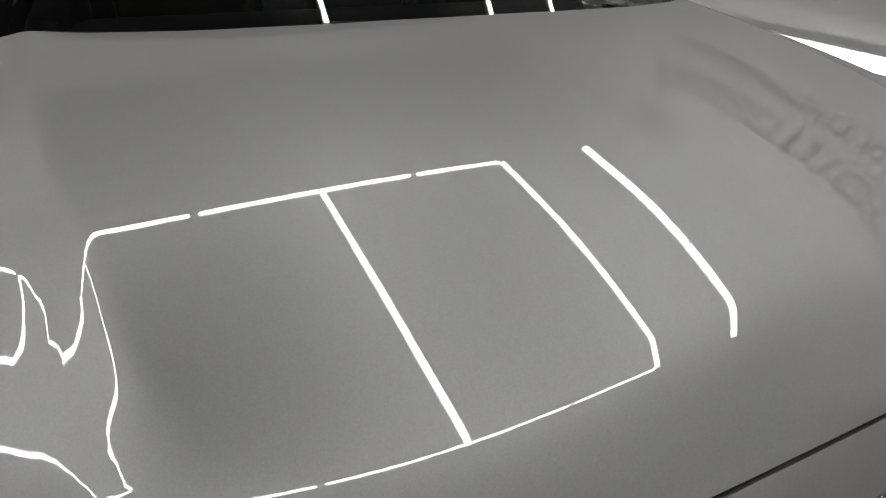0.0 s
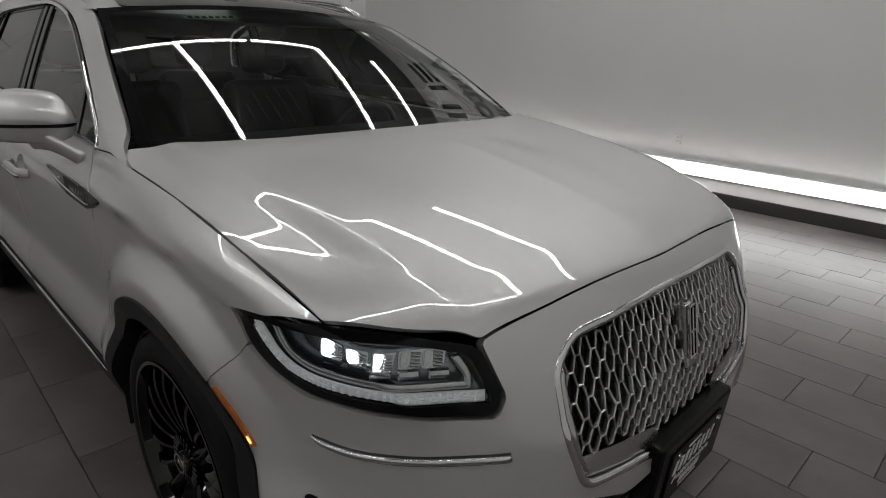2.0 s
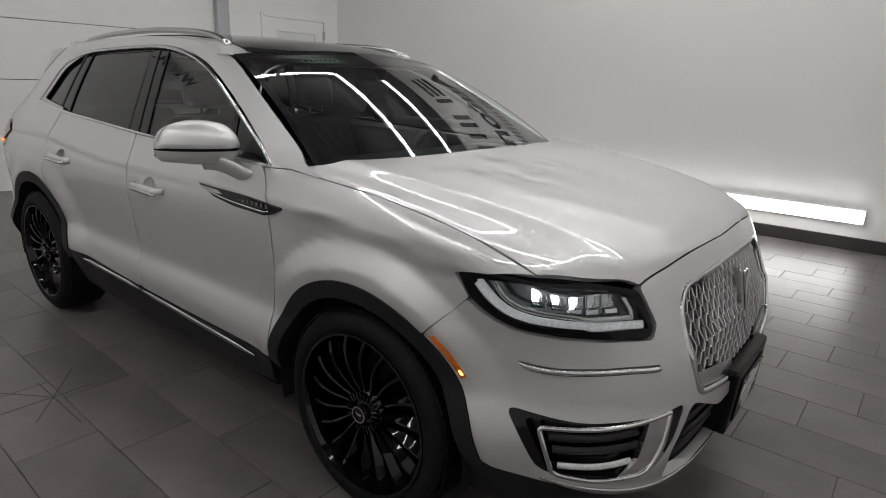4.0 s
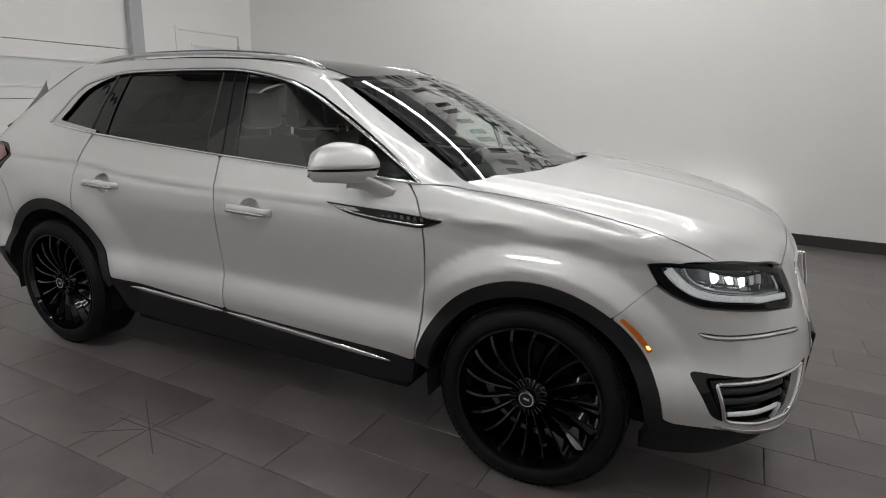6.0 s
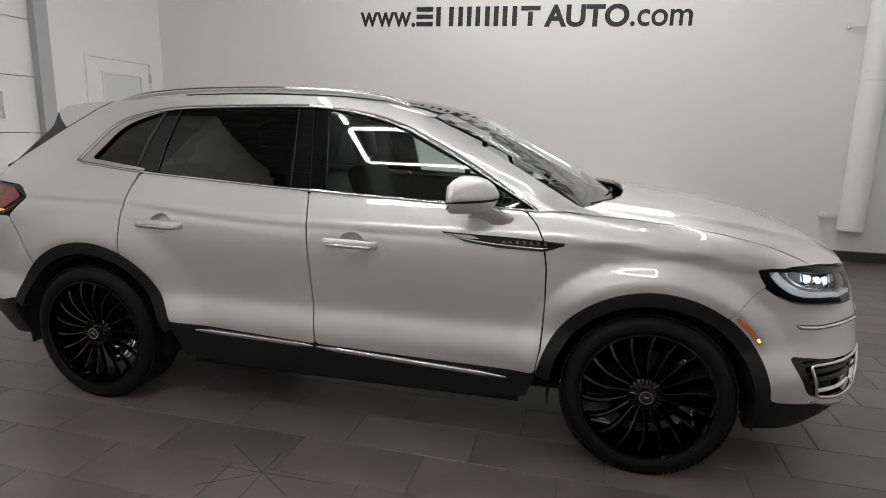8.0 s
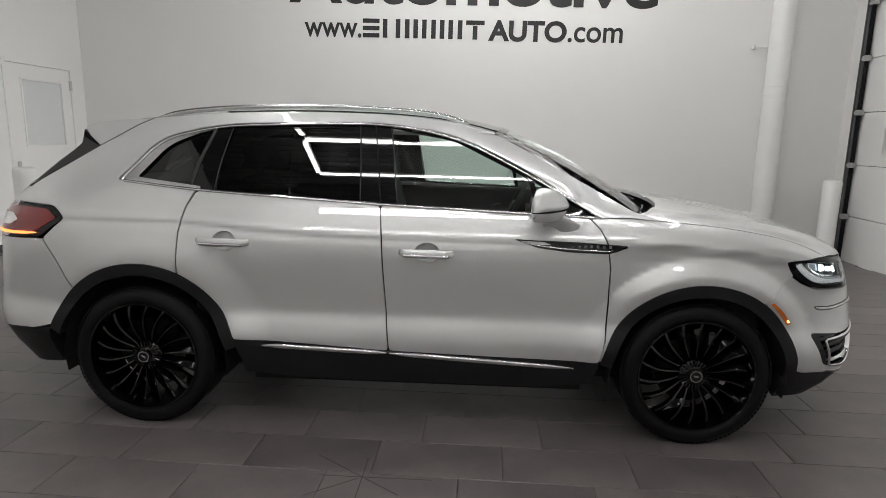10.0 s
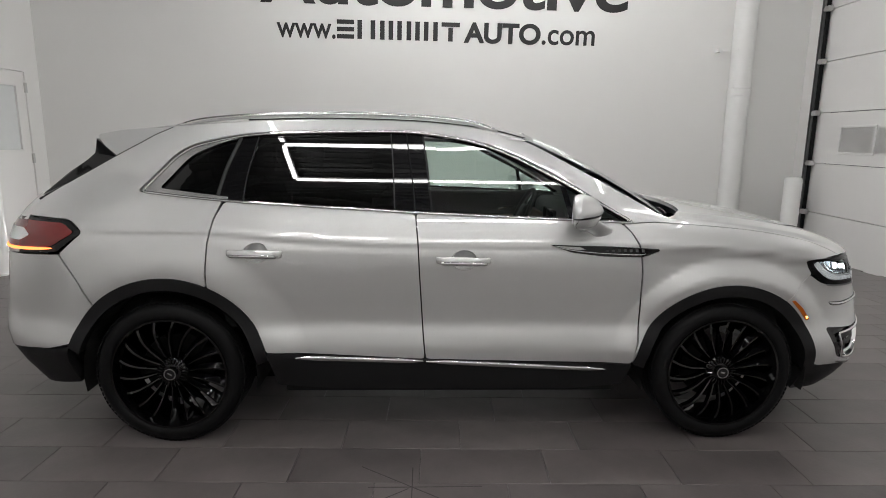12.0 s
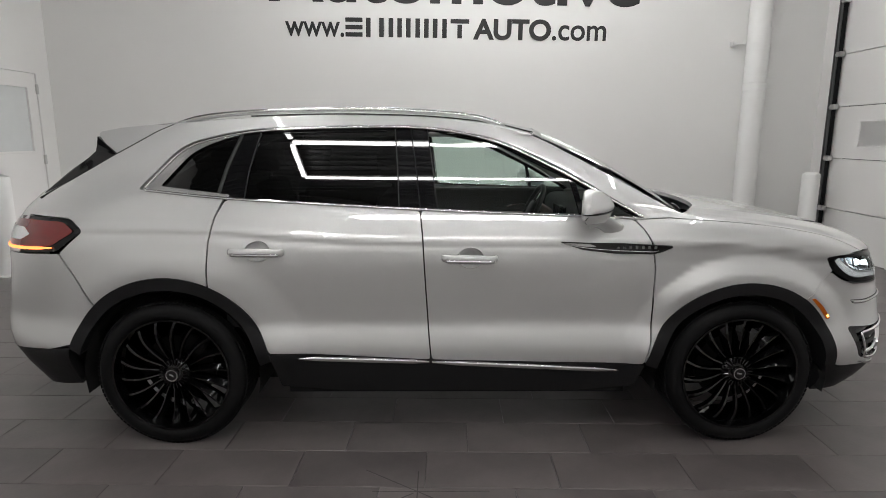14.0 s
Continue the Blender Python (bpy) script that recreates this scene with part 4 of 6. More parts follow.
bump = [at_edge(2.2095, -0.635), (-0.572, 0.905), (-0.549, 0.850), (-0.562, 0.811), (-0.655, 0.815), (-0.777, 0.819), (-0.876, 0.825), (-0.946, 0.855), (-0.997, 0.893)]
bump += [on_front(x + 0.0015, side_y(x + 0.0015, z), z) for x, z in SEAM]
bump += [on_front(p[0], side_y(p[0], p[1]), p[1]) for p in arc(AXLE_F, ARCH_F + 0.002, 54.3, 6, 14)]
bump += [on_front(1.96, -0.94, 0.405), on_front(2.15, -0.8, 0.385), on_front(2.30, -0.58, 0.345), on_front(2.37, -0.3, 0.325), on_front(2.37, 0, 0.322)]
top = [at_edge(float(hood_front(a)) + 0.003, -a) for a in (0.60, 0.55, 0.5, 0.45, 0.38, 0.3, 0.22, 0.12)]
outline = [(*p, 0.012) for p in bump] + [(-p[0], p[1], 0.012) for p in bump[-2::-1]] + [(-p[0], p[1], 0.01) for p in top] + [(*at_edge(2.253, 0.0), 0.1)] + [(*p, 0.01) for p in top[::-1]]
panel("front_bumper", rounded(outline, 0.01, 0.022), S_front, PAINT, car, holes=[grille_loop, fog_loop, mirrored(fog_loop), intake_loop], step=0.03, rim=0.03, label="silver metallic front bumper")

# rear: tailgate, bumper, spoiler
rb = [on_rear(p[0], side_y(p[0], p[1]), p[1]) for p in arc(AXLE_R, ARCH_R + 0.002, 134, 160, 8)]
rear_line = [(*p, 0.004) for p in rb] + [(*on_rear(-2.0, -0.9, 0.51), 0.01), (*on_rear(-2.40, -0.6, 0.47), 0.05), (0.0, 0.47, 0.05)]
rear_up = [(0.0, 0.97, 0.02), (*on_rear(-2.3, -0.7, 0.975), 0.05), (*on_rear(-1.93, side_y(-1.93, 0.98), 0.984), 0.01)]
full = rear_line + [(-p[0], p[1], p[2]) for p in rear_line[-2::-1]] + [(-p[0], p[1], p[2]) for p in rear_up[:0:-1]] + rear_up
panel("rear_bumper", rounded(full, 0.01, 0.03), S_rear, PAINT, car, step=0.06, rim=0.02, label="silver metallic rear bumper")
gate_half = [(0.0, 0.978), (*on_rear(-2.3, -0.7, 0.983),), (*on_rear(-2.12, -0.82, 0.985),), (*on_rear(-2.13, -0.80, 1.165),), (*on_rear(-2.12, -0.74, 1.26),), (0.0, 1.27)]
full = gate_half[:-1] + [(0.0, 1.27)] + [(-p[0], p[1]) for p in gate_half[-2:0:-1]]
panel("tailgate", rounded([(*p, 0.01) for p in full], 0.01, 0.03), S_rear, PAINT, car, step=0.06, rim=0.02)


def S_rearwin(uv):
    s, v = uv[:, 0], uv[:, 1]
    return np.stack([-2.20 + 0.36 * v + 0.10 * s * s, -(0.74 - 0.16 * v) * s, 1.262 + 0.225 * v - 0.02 * s * s], 1)


panel("rear_window", np.array([(-1, 0), (1, 0), (1, 1), (-1, 1)], float), S_rearwin, GLOSS_BLACK, car, step=0.12, rim=0.01, label="black rear window")


def side_at(x, z):
    return -float(S_frame(np.array([[x, z]]))[0, 1])


SPOILER = [(-1.44, 1.603), (-1.513, 1.566), (-1.60, 1.517), (-1.709, 1.455), (-1.79, 1.507), (-1.838, 1.545), (-1.846, 1.556), (-1.838, 1.566), (-1.72, 1.586), (-1.58, 1.599)]
bm = bmesh.new()
rows = []
for s in np.linspace(-1, 1, 13):
    crown = 1 - s * s
    rows.append([bm.verts.new((x - 0.035 * crown, s * side_at(x, z), z + 0.012 * crown)) for x, z in SPOILER])
for a, b in zip(rows, rows[1:]):
    for i in range(len(SPOILER)):
        j = (i + 1) % len(SPOILER)
        bm.faces.new([a[i], a[j], b[j], b[i]])
bm.faces.new(rows[0])
bm.faces.new(rows[-1][::-1])
part("spoiler", bm, PAINT, car, "silver roof spoiler", smooth=True, angle=30)
FIN = [(-1.862, 1.542), (-1.722, 1.453), (-2.08, 1.248), (-2.118, 1.256), (-1.985, 1.372), (-1.882, 1.436), (-1.846, 1.468), (-1.850, 1.505)]
for s in (-1, 1):
    bm = bmesh.new()
    a = [bm.verts.new((x, s * (side_at(x, z) - 0.006), z)) for x, z in FIN]
    b = [bm.verts.new((x, s * (side_at(x, z) - 0.05), z)) for x, z in FIN]
    bm.faces.new(a)
    bm.faces.new(b[::-1])
    for i in range(len(FIN)):
        bm.faces.new([a[i], a[(i + 1) % len(FIN)], b[(i + 1) % len(FIN)], b[i]])
    part("spoiler_fin", bm, GLOSS_BLACK, car, "gloss black fin beside the rear window")


uv = np.array(rounded([(-1.722, 1.4545, 0.02), (-1.60, 1.522, 0.02), (-1.515, 1.571, 0.02), (-1.440, 1.603, 0.02)], 0.02, 0.02, closed=False))
sweep("spoiler_gap", S_frame(uv) + normals_of(S_frame, uv) * 0.0005, VOID, car, 0.0014, 1.6, normals_of(S_frame, uv), mirror=True)


# roof and windshield
def S_roof(uv):
    x, s = uv[:, 0], uv[:, 1]
    edge = pchip([-1.8, -1.47, -1.07, -0.6, -0.24, 0.12, 0.385, 0.5], [1.568, 1.607, 1.636, 1.648, 1.642, 1.612, 1.553, 1.52])(x)
    w = half_width(edge) - 0.05 * sstep(0.7, 2.0, -x) * sstep(1.15, 1.4, edge)
    xx = x + 0.068 * (1 - s * s) * sstep(-0.2, 0.4, x)
    return np.stack([xx, w * s, edge + 0.035 * (1 - s * s) - 0.0 * s], 1)


panel("roof", np.array([(-1.66, -1), (0.385, -1), (0.385, 1), (-1.66, 1)], float), S_roof, PAINT, car, step=0.1, rim=0.0)
panel("roof_glass", rounded([(-1.1, -0.80, 0.05), (0.38, -0.86, 0.05), (0.38, 0.86, 0.05), (-1.1, 0.80, 0.05)], 0.05, 0.06), S_roof, GLOSS_BLACK, car, step=0.08, rim=0.006, lift=0.005, label="black glass roof panel")


def S_wind(uv):
    s, v = uv[:, 0], uv[:, 1]
    x = (1.21 - 0.125 * s * s) * (1 - v) + (0.465 - 0.065 * s * s) * v + 0.035 * v * (1 - v)
    y = (0.815 * (1 - v) + 0.665 * v) * s
    z = (1.196 - 0.012 * s * s) * (1 - v) + (1.592 - 0.040 * s * s) * v + 0.09 * v * (1 - v)
    return np.stack([x, y, z], 1)


panel("windshield", rounded([(-0.972, -0.05, 0.05), (0.972, -0.05, 0.05), (0.972, 0.965, 0.03), (-0.972, 0.965, 0.03)], 0.05, 0.05), S_wind, WIND_GLASS, car, step=0.07, rim=0.0, label="clear raked windshield", flip=False)
panel("windshield_border", np.array(rounded([(-1.012, -0.085, 0.0), (1.012, -0.085, 0.0), (1.012, 1.02, 0.0), (-1.012, 1.02, 0.0)], 0, 0.05)), S_wind, GLOSS_BLACK, car, holes=[rounded([(-0.972, -0.05, 0.05), (0.972, -0.05, 0.05), (0.972, 0.965, 0.03), (-0.972, 0.965, 0.03)], 0.05, 0.05)], step=0.07, rim=0.0, label="black windshield border")
bm = bmesh.new()
for i in range(17):
    s = -1.06 + 2.12 * i / 16
    a = S_wind(np.array([[s, -0.075]]))[0]
    row = [bm.verts.new((a[0] - 0.02, a[1], a[2] - 0.004)), bm.verts.new((a[0] + 0.03, a[1], a[2] - 0.03)), bm.verts.new((a[0] + 0.06, a[1], a[2] - 0.08))]
    if i:
        for j in range(2):
            bm.faces.new([prev[j], prev[j + 1], row[j + 1], row[j]])
    prev = row
part("cowl", bm, PLASTIC, car, "black plastic cowl under the windshield")

# roof rails
for s in (-1, 1):
    px = [0.245, 0.19, 0.08, -0.12, -0.5, -0.9, -1.2, -1.36, -1.45]
    pz = [1.596, 1.620, 1.648, 1.668, 1.682, 1.675, 1.656, 1.634, 1.606]
    py = [0.600, 0.588, 0.580, 0.575, 0.572, 0.570, 0.565, 0.560, 0.556]
    fz, fy = pchip(px[::-1], pz[::-1]), pchip(px[::-1], py[::-1])
    xs = np.linspace(0.245, -1.45, 40)
    sweep("roof_rail", np.stack([xs, s * fy(xs), fz(xs)], 1), SATIN, car, 0.014, 1.2, (0, 0, 1), label="satin silver roof rail")

# sills and arches
sill = [(-0.93, 0.488), (-0.5, 0.466), (-0.13, 0.446), (0.4, 0.432), (0.935, 0.421), (0.90, 0.30), (0.6, 0.27), (-0.6, 0.275), (-0.89, 0.30)]
panel("sill", rounded([(*p, 0.01) for p in sill], 0.01, 0.03), S_side, CLADDING, car, step=0.05, rim=0.05, lift=0.004, label="dark grey plastic sill cladding", mirror=True)
for xa, za, xb, zb in ((-0.79, 0.463, -0.142, 0.442), (-0.128, 0.441, 0.81, 0.393)):
    uvs = np.stack([np.linspace(xa, xb, 24), np.linspace(za, zb, 24)], 1)
    sweep("sill_strip", S_side(uvs) + normals_of(S_side, uvs) * 0.010, CHROME, car, 0.007, 1.9, normals_of(S_side, uvs), label="bright chrome sill strip", mirror=True, taper=lambda t: 0.35 + 0.65 * min(1, 8 * min(t, 1 - t)))
for ax, r, a0, a1 in ((AXLE_F, ARCH_F, 4, 173), (AXLE_R, ARCH_R, 10, 162)):
    ring = arc(ax, r, a0, a1, 40) + arc(ax, r - 0.060, a1 + 2, a0 - 2, 40)
    panel("arch_trim", rounded(ring, 0.0, 0.03), S_side, CLADDING, car, step=0.05, rim=0.13, lift=0.006, label="dark grey plastic wheel arch trim", mirror=True)
lip = [(*on_front(p[0], -0.94, p[1]), 0.0) for p in arc(AXLE_F, ARCH_F - 0.03, 3, -14, 5)]
low = [on_front(2.15, -0.82, 0.24), on_front(2.30, -0.5, 0.225), (0.0, 0.22)]
up = [(0.0, 0.318), on_front(2.37, -0.3, 0.321), on_front(2.30, -0.58, 0.341), on_front(2.15, -0.8, 0.381), on_front(1.96, -0.94, 0.401), on_front(1.908, -0.95, 0.405)]
half = [(*p[:2], 0.01) for p in lip] + [(*p, 0.03) for p in low[:-1]]
full = half + [(0.0, 0.22, 0.1)] + [(-p[0], p[1], p[2]) for p in half[::-1]] + [(-p[0], p[1], 0.01) for p in up[:0:-1]] + [(*p, 0.01) for p in up]
panel("front_lip", rounded(full, 0.01, 0.03), S_front, CLADDING, car, step=0.05, rim=0.06, lift=-0.002, label="dark grey plastic lower lip")
lowr = [(*on_rear(p[0], -0.95, p[1]), 0.0) for p in arc(AXLE_R, ARCH_R, 162, 186, 6)]
full = [(*on_rear(-2.0, -0.9, 0.505), 0.01), (*on_rear(-2.40, -0.6, 0.465), 0.05), (0.0, 0.465, 0.05)]
bot = [(*on_rear(-2.30, -0.6, 0.25), 0.05), (0.0, 0.25, 0.05)]
ring = lowr + bot[:1] + [(0.0, 0.25, 0.05)] + [(-bot[0][0], bot[0][1], 0.05)] + [(-p[0], p[1], 0.0) for p in lowr[::-1]] + [(-full[0][0], full[0][1], 0.01), (-full[1][0], full[1][1], 0.05), (0.0, 0.465, 0.05), full[1], full[0]]
panel("rear_lip", rounded(ring, 0.01, 0.03), S_rear, CLADDING, car, step=0.06, rim=0.06, lift=-0.002, label="dark grey plastic rear lower bumper")

# unseen near-black blocks, added behind the gaps so that these read dark
def hidden(name, lo, hi):
    bm = bmesh.new()
    box(bm, lo, hi)
    part(name, bm, VOID, car)


hidden("floor_pan", (-2.15, -0.60, 0.22), (2.10, 0.60, 0.62))
hidden("engine_bay", (1.0, -0.72, 0.62), (1.95, 0.72, 0.93))
hidden("radiator", (1.95, -0.45, 0.62), (2.10, 0.45, 0.85))
for s in (-1, 1):
    for name, x0, x1, y0, y1, z0, z1 in (("inner_sill", -0.86, 0.86, 0.60, 0.86, 0.25, 0.60), ("inner_side", -1.16, 0.93, 0.80, 0.86, 0.60, 1.12), ("inner_fender", 0.93, 1.9, 0.72, 0.80, 0.60, 0.90), ("inner_quarter", -2.1, -1.16, 0.62, 0.72, 0.62, 1.12)):
        hidden(name, (x0, min(s * y0, s * y1), z0), (x1, max(s * y0, s * y1), z1))
for ax in (AXLE_F, AXLE_R):
    for s in (-1, 1):
        bm = bmesh.new()
        n = 24
        rows = []
        for i in range(n + 1):
            a = radians(-12 + 204 * i / n)
            rows.append([bm.verts.new((ax + 0.435 * math.cos(a), s * yy, HUB_Z + 0.435 * math.sin(a))) for yy in (0.93, 0.60)])
        c = [bm.verts.new((ax + 0.435 * math.cos(radians(-12 + 204 * i / n)), s * 0.6, HUB_Z + 0.435 * math.sin(radians(-12 + 204 * i / n)))) for i in range(n + 1)]
        for i in range(n):
            bm.faces.new([rows[i][0], rows[i + 1][0], rows[i + 1][1], rows[i][1]])
        bm.faces.new(c)
        part("wheel_liner", bm, VOID, car, "black wheel arch liner")


# ---- wheels ----
def build_wheel():
    """A wheel about its own y axis, face towards -y, centre at the origin."""
    root = new("wheel")
    bm = bmesh.new()
    lathe(bm, [(0.284, 0.235), (0.305, 0.245), (0.335, 0.24), (0.358, 0.225), (0.369, 0.20), (0.372, 0.15), (0.372, 0.07), (0.369, 0.03), (0.358, 0.004), (0.338, -0.012), (0.313, -0.016), (0.292, -0.008), (0.284, 0.006)], pose(0, 0, 0, -90), steps=96)
    tyre = part("tyre", bm, RUBBER, root, "black low-profile tyre", smooth=True, angle=60)
    bm = bmesh.new()
    for k in range(96):  # tread blocks
        a = 2 * math.pi * k / 96
        for y0, y1, da in ((0.012, 0.055, 0.0), (0.062, 0.115, 0.4), (0.122, 0.175, 0.0), (0.182, 0.222, 0.5)):
            m = Matrix.Rotation(a + da * 2 * math.pi / 96, 4, "Y")
            box(bm, (0.366, y0, -0.0095), (0.3735, y1, 0.0095), 0.0, m)
    part("tread", bm, RUBBER, root, "tread blocks")
    bm = bmesh.new()
    lathe(bm, [(0.284, 0.0), (0.291, -0.006), (0.291, -0.012), (0.281, -0.012), (0.275, 0.004), (0.268, 0.03), (0.258, 0.12), (0.274, 0.225), (0.284, 0.23)], pose(0, 0, 0, -90), steps=80)
    part("rim", bm, WHEEL_BLACK, root, "gloss black rim", smooth=True, angle=35)
    bm = bmesh.new()
    lathe(bm, [(0.0, 0.02), (0.062, 0.02), (0.075, 0.028), (0.085, 0.05), (0.085, 0.12), (0.0, 0.12)], pose(0, 0, 0, -90), steps=48)
    part("hub", bm, WHEEL_BLACK, root, "ribbed black hub", smooth=True, angle=35)
    bm = bmesh.new()
    box(bm, (0.046, 0.008, -0.0035), (0.076, 0.024, 0.0035), 0.002, None, 1)
    rib = part("rib", bm, WHEEL_BLACK, root)
    for k in range(1, 24):
        ob = new("rib", rib.data)
        ob.parent = root
        ob.matrix_local = Matrix.Rotation(2 * math.pi * k / 24, 4, "Y")
    bm = bmesh.new()
    lathe(bm, [(0.0, -0.004), (0.026, -0.004), (0.0265, 0.0), (0.026, 0.016)], pose(0, 0, 0, -90), steps=32)
    cap = part("cap", bm, GLOSS_BLACK, root, "black centre cap with a silver ring", smooth=True, angle=35)
    bm = bmesh.new()
    lathe(bm, [(0.0255, -0.007), (0.0300, -0.007), (0.0310, 0.0), (0.0300, 0.012), (0.0255, 0.012)], pose(0, 0, 0, -90), steps=32)
    part("ring", bm, SATIN, cap, smooth=True, angle=35)
    bm = bmesh.new()
    box(bm, (-0.012, -0.006, -0.004), (0.012, -0.003, 0.004), 0.001)
    part("mark", bm, SATIN, cap)
    bm = bmesh.new()
    n = 12
    rows = []
    for i in range(n + 1):  # one swept blade
        t = i / n
        r = 0.062 + (0.275 - 0.062) * t
        swirl = 0.05 * math.sin(t * math.pi) - 0.05 * t * t
        dep = 0.026 - 0.030 * math.sin(min(1, t * 1.1) * math.pi * 0.5) + 0.018 * t ** 4
        w = 0.009 + 0.012 * t ** 1.5
        a = swirl
        ring = []
        for off, dd in ((-w, 0.030), (-w * 0.85, 0.003), (-w * 0.25, 0.0), (w * 0.35, 0.012), (w, 0.024), (w, 0.05)):
            ang = a + off / r
            ring.append(bm.verts.new((r * math.cos(ang), dep + dd, r * math.sin(ang))))
        rows.append(ring)
    for i in range(n):
        for j in range(5):
            bm.faces.new([rows[i][j], rows[i][j + 1], rows[i + 1][j + 1], rows[i + 1][j]])
        bm.faces.new([rows[i][5], rows[i][0], rows[i + 1][0], rows[i + 1][5]])
    bm.faces.new(rows[0])
    bm.faces.new(rows[-1][::-1])
    first = part("spoke", bm, WHEEL_BLACK, root, "swept gloss black spoke", smooth=True, angle=30)
    for k in range(1, 18):
        ob = new("spoke", first.data)
        ob.parent = root
        ob.matrix_local = Matrix.Rotation(2 * math.pi * k / 18, 4, "Y")
        tagged(ob, "swept gloss black spoke")
    bm = bmesh.new()
    lathe(bm, [(0.06, 0.105), (0.175, 0.105), (0.178, 0.11), (0.178, 0.13), (0.06, 0.13)], pose(0, 0, 0, -90), steps=64)
    part("brake_disc", bm, STEEL, root, "steel brake disc", smooth=True, angle=35)
    bm = bmesh.new()
    box(bm, (-0.06, 0.09, 0.10), (0.06, 0.15, 0.20), 0.015)
    part("caliper", bm, VOID, root)
    return root


wheel = build_wheel()
wheel.parent = car
wheel.matrix_local = pose(AXLE_F - 0.004, -0.928, HUB_Z + 0.0085, 0, 8, 0)
tagged(wheel, "gloss black multi-spoke wheel with low-profile tyre")


def wheel_copy(m):
    made = {}
    for o in (wheel, *wheel.children_recursive):
        made[o] = o.copy()
        scene.collection.objects.link(made[o])
        made[o].parent = made.get(o.parent, o.parent)
        made[o].matrix_parent_inverse = o.matrix_parent_inverse
    made[wheel].matrix_local = m


wheel_copy(pose(AXLE_R, -0.938, HUB_Z + 0.0085, 0, 31, 0))
wheel_copy(pose(AXLE_F - 0.004, 0.928, HUB_Z + 0.0085, 0, 20, 180))
wheel_copy(pose(AXLE_R, 0.938, HUB_Z + 0.0085, 0, 4, 180))


# ---- lamps, grille and trim of the car ----
def spot(surface, u, v, lift=0.0):
    """A pose on a surface: x along u, y along v, z outwards."""
    q = np.array([[u, v]])
    c = surface(q)[0]
    n = normals_of(surface, q)[0]
    du = surface(q + [0.004, 0])[0] - surface(q - [0.004, 0])[0]
    du = du - n * (du @ n)
    du = du / np.linalg.norm(du)
    dv = np.cross(n, du)
    m = Matrix(((du[0], dv[0], n[0], 0), (du[1], dv[1], n[1], 0), (du[2], dv[2], n[2], 0), (0, 0, 0, 1)))
    return Matrix.Translation(tuple(c + n * lift)) @ m


def run(name, surface, uvs, mat, parent, radius, flat, lift, label="", mirror=False, taper=None, closed=False, sides=8):
    uvs = np.asarray(uvs, float)
    n = normals_of(surface, uvs)
    return sweep(name, surface(uvs) + n * lift, mat, parent, radius, flat, n, label=label, mirror=mirror, taper=taper, closed=closed, sides=sides)


def curve2(points, n=40):
    """A smooth line through points of a flat map."""
    p = np.array(points, float)
    t = np.linspace(0, 1, len(p))
    s = np.linspace(0, 1, n)
    return np.stack([pchip(t, p[:, 0])(s), pchip(t, p[:, 1])(s)], 1)


DRL = simple("drl_lens", (0.85, 0.87, 0.87), 0.10, 0.0, 1.0, vary=0.35, scale=160, bump=0.8, bump_scale=220)
# faint emission stands in for LED light caught by the clear guide
GUIDE = simple("lit_guide", (0.86, 0.88, 0.89), 0.10, 0.0, 1.0, vary=0.35, scale=160, bump=0.8, bump_scale=220, emit=0.13)
REFLECTOR = simple("lamp_reflector", (0.62, 0.64, 0.66), 0.12, 1.0, vary=0.3, scale=40)
BOWL = simple("lamp_bowl", (0.30, 0.33, 0.35), 0.2, 0.9, vary=0.3, scale=30)
BEZEL = simple("bezel_black", (0.003, 0.003, 0.0035), 0.12, vary=0.2)
BEZEL.node_tree.nodes["Principled BSDF"].inputs["Specular IOR Level"].default_value = 0.25
PLATE_BLACK = simple("plate_black", (0.004, 0.004, 0.004), 0.25)
PLATE_BLACK.node_tree.nodes["Principled BSDF"].inputs["Specular IOR Level"].default_value = 0.2
BADGE_GREY = simple("badge_grey", (0.10, 0.10, 0.10), 0.4)
WHITE_INK = simple("white_ink", (0.75, 0.75, 0.74), 0.5)


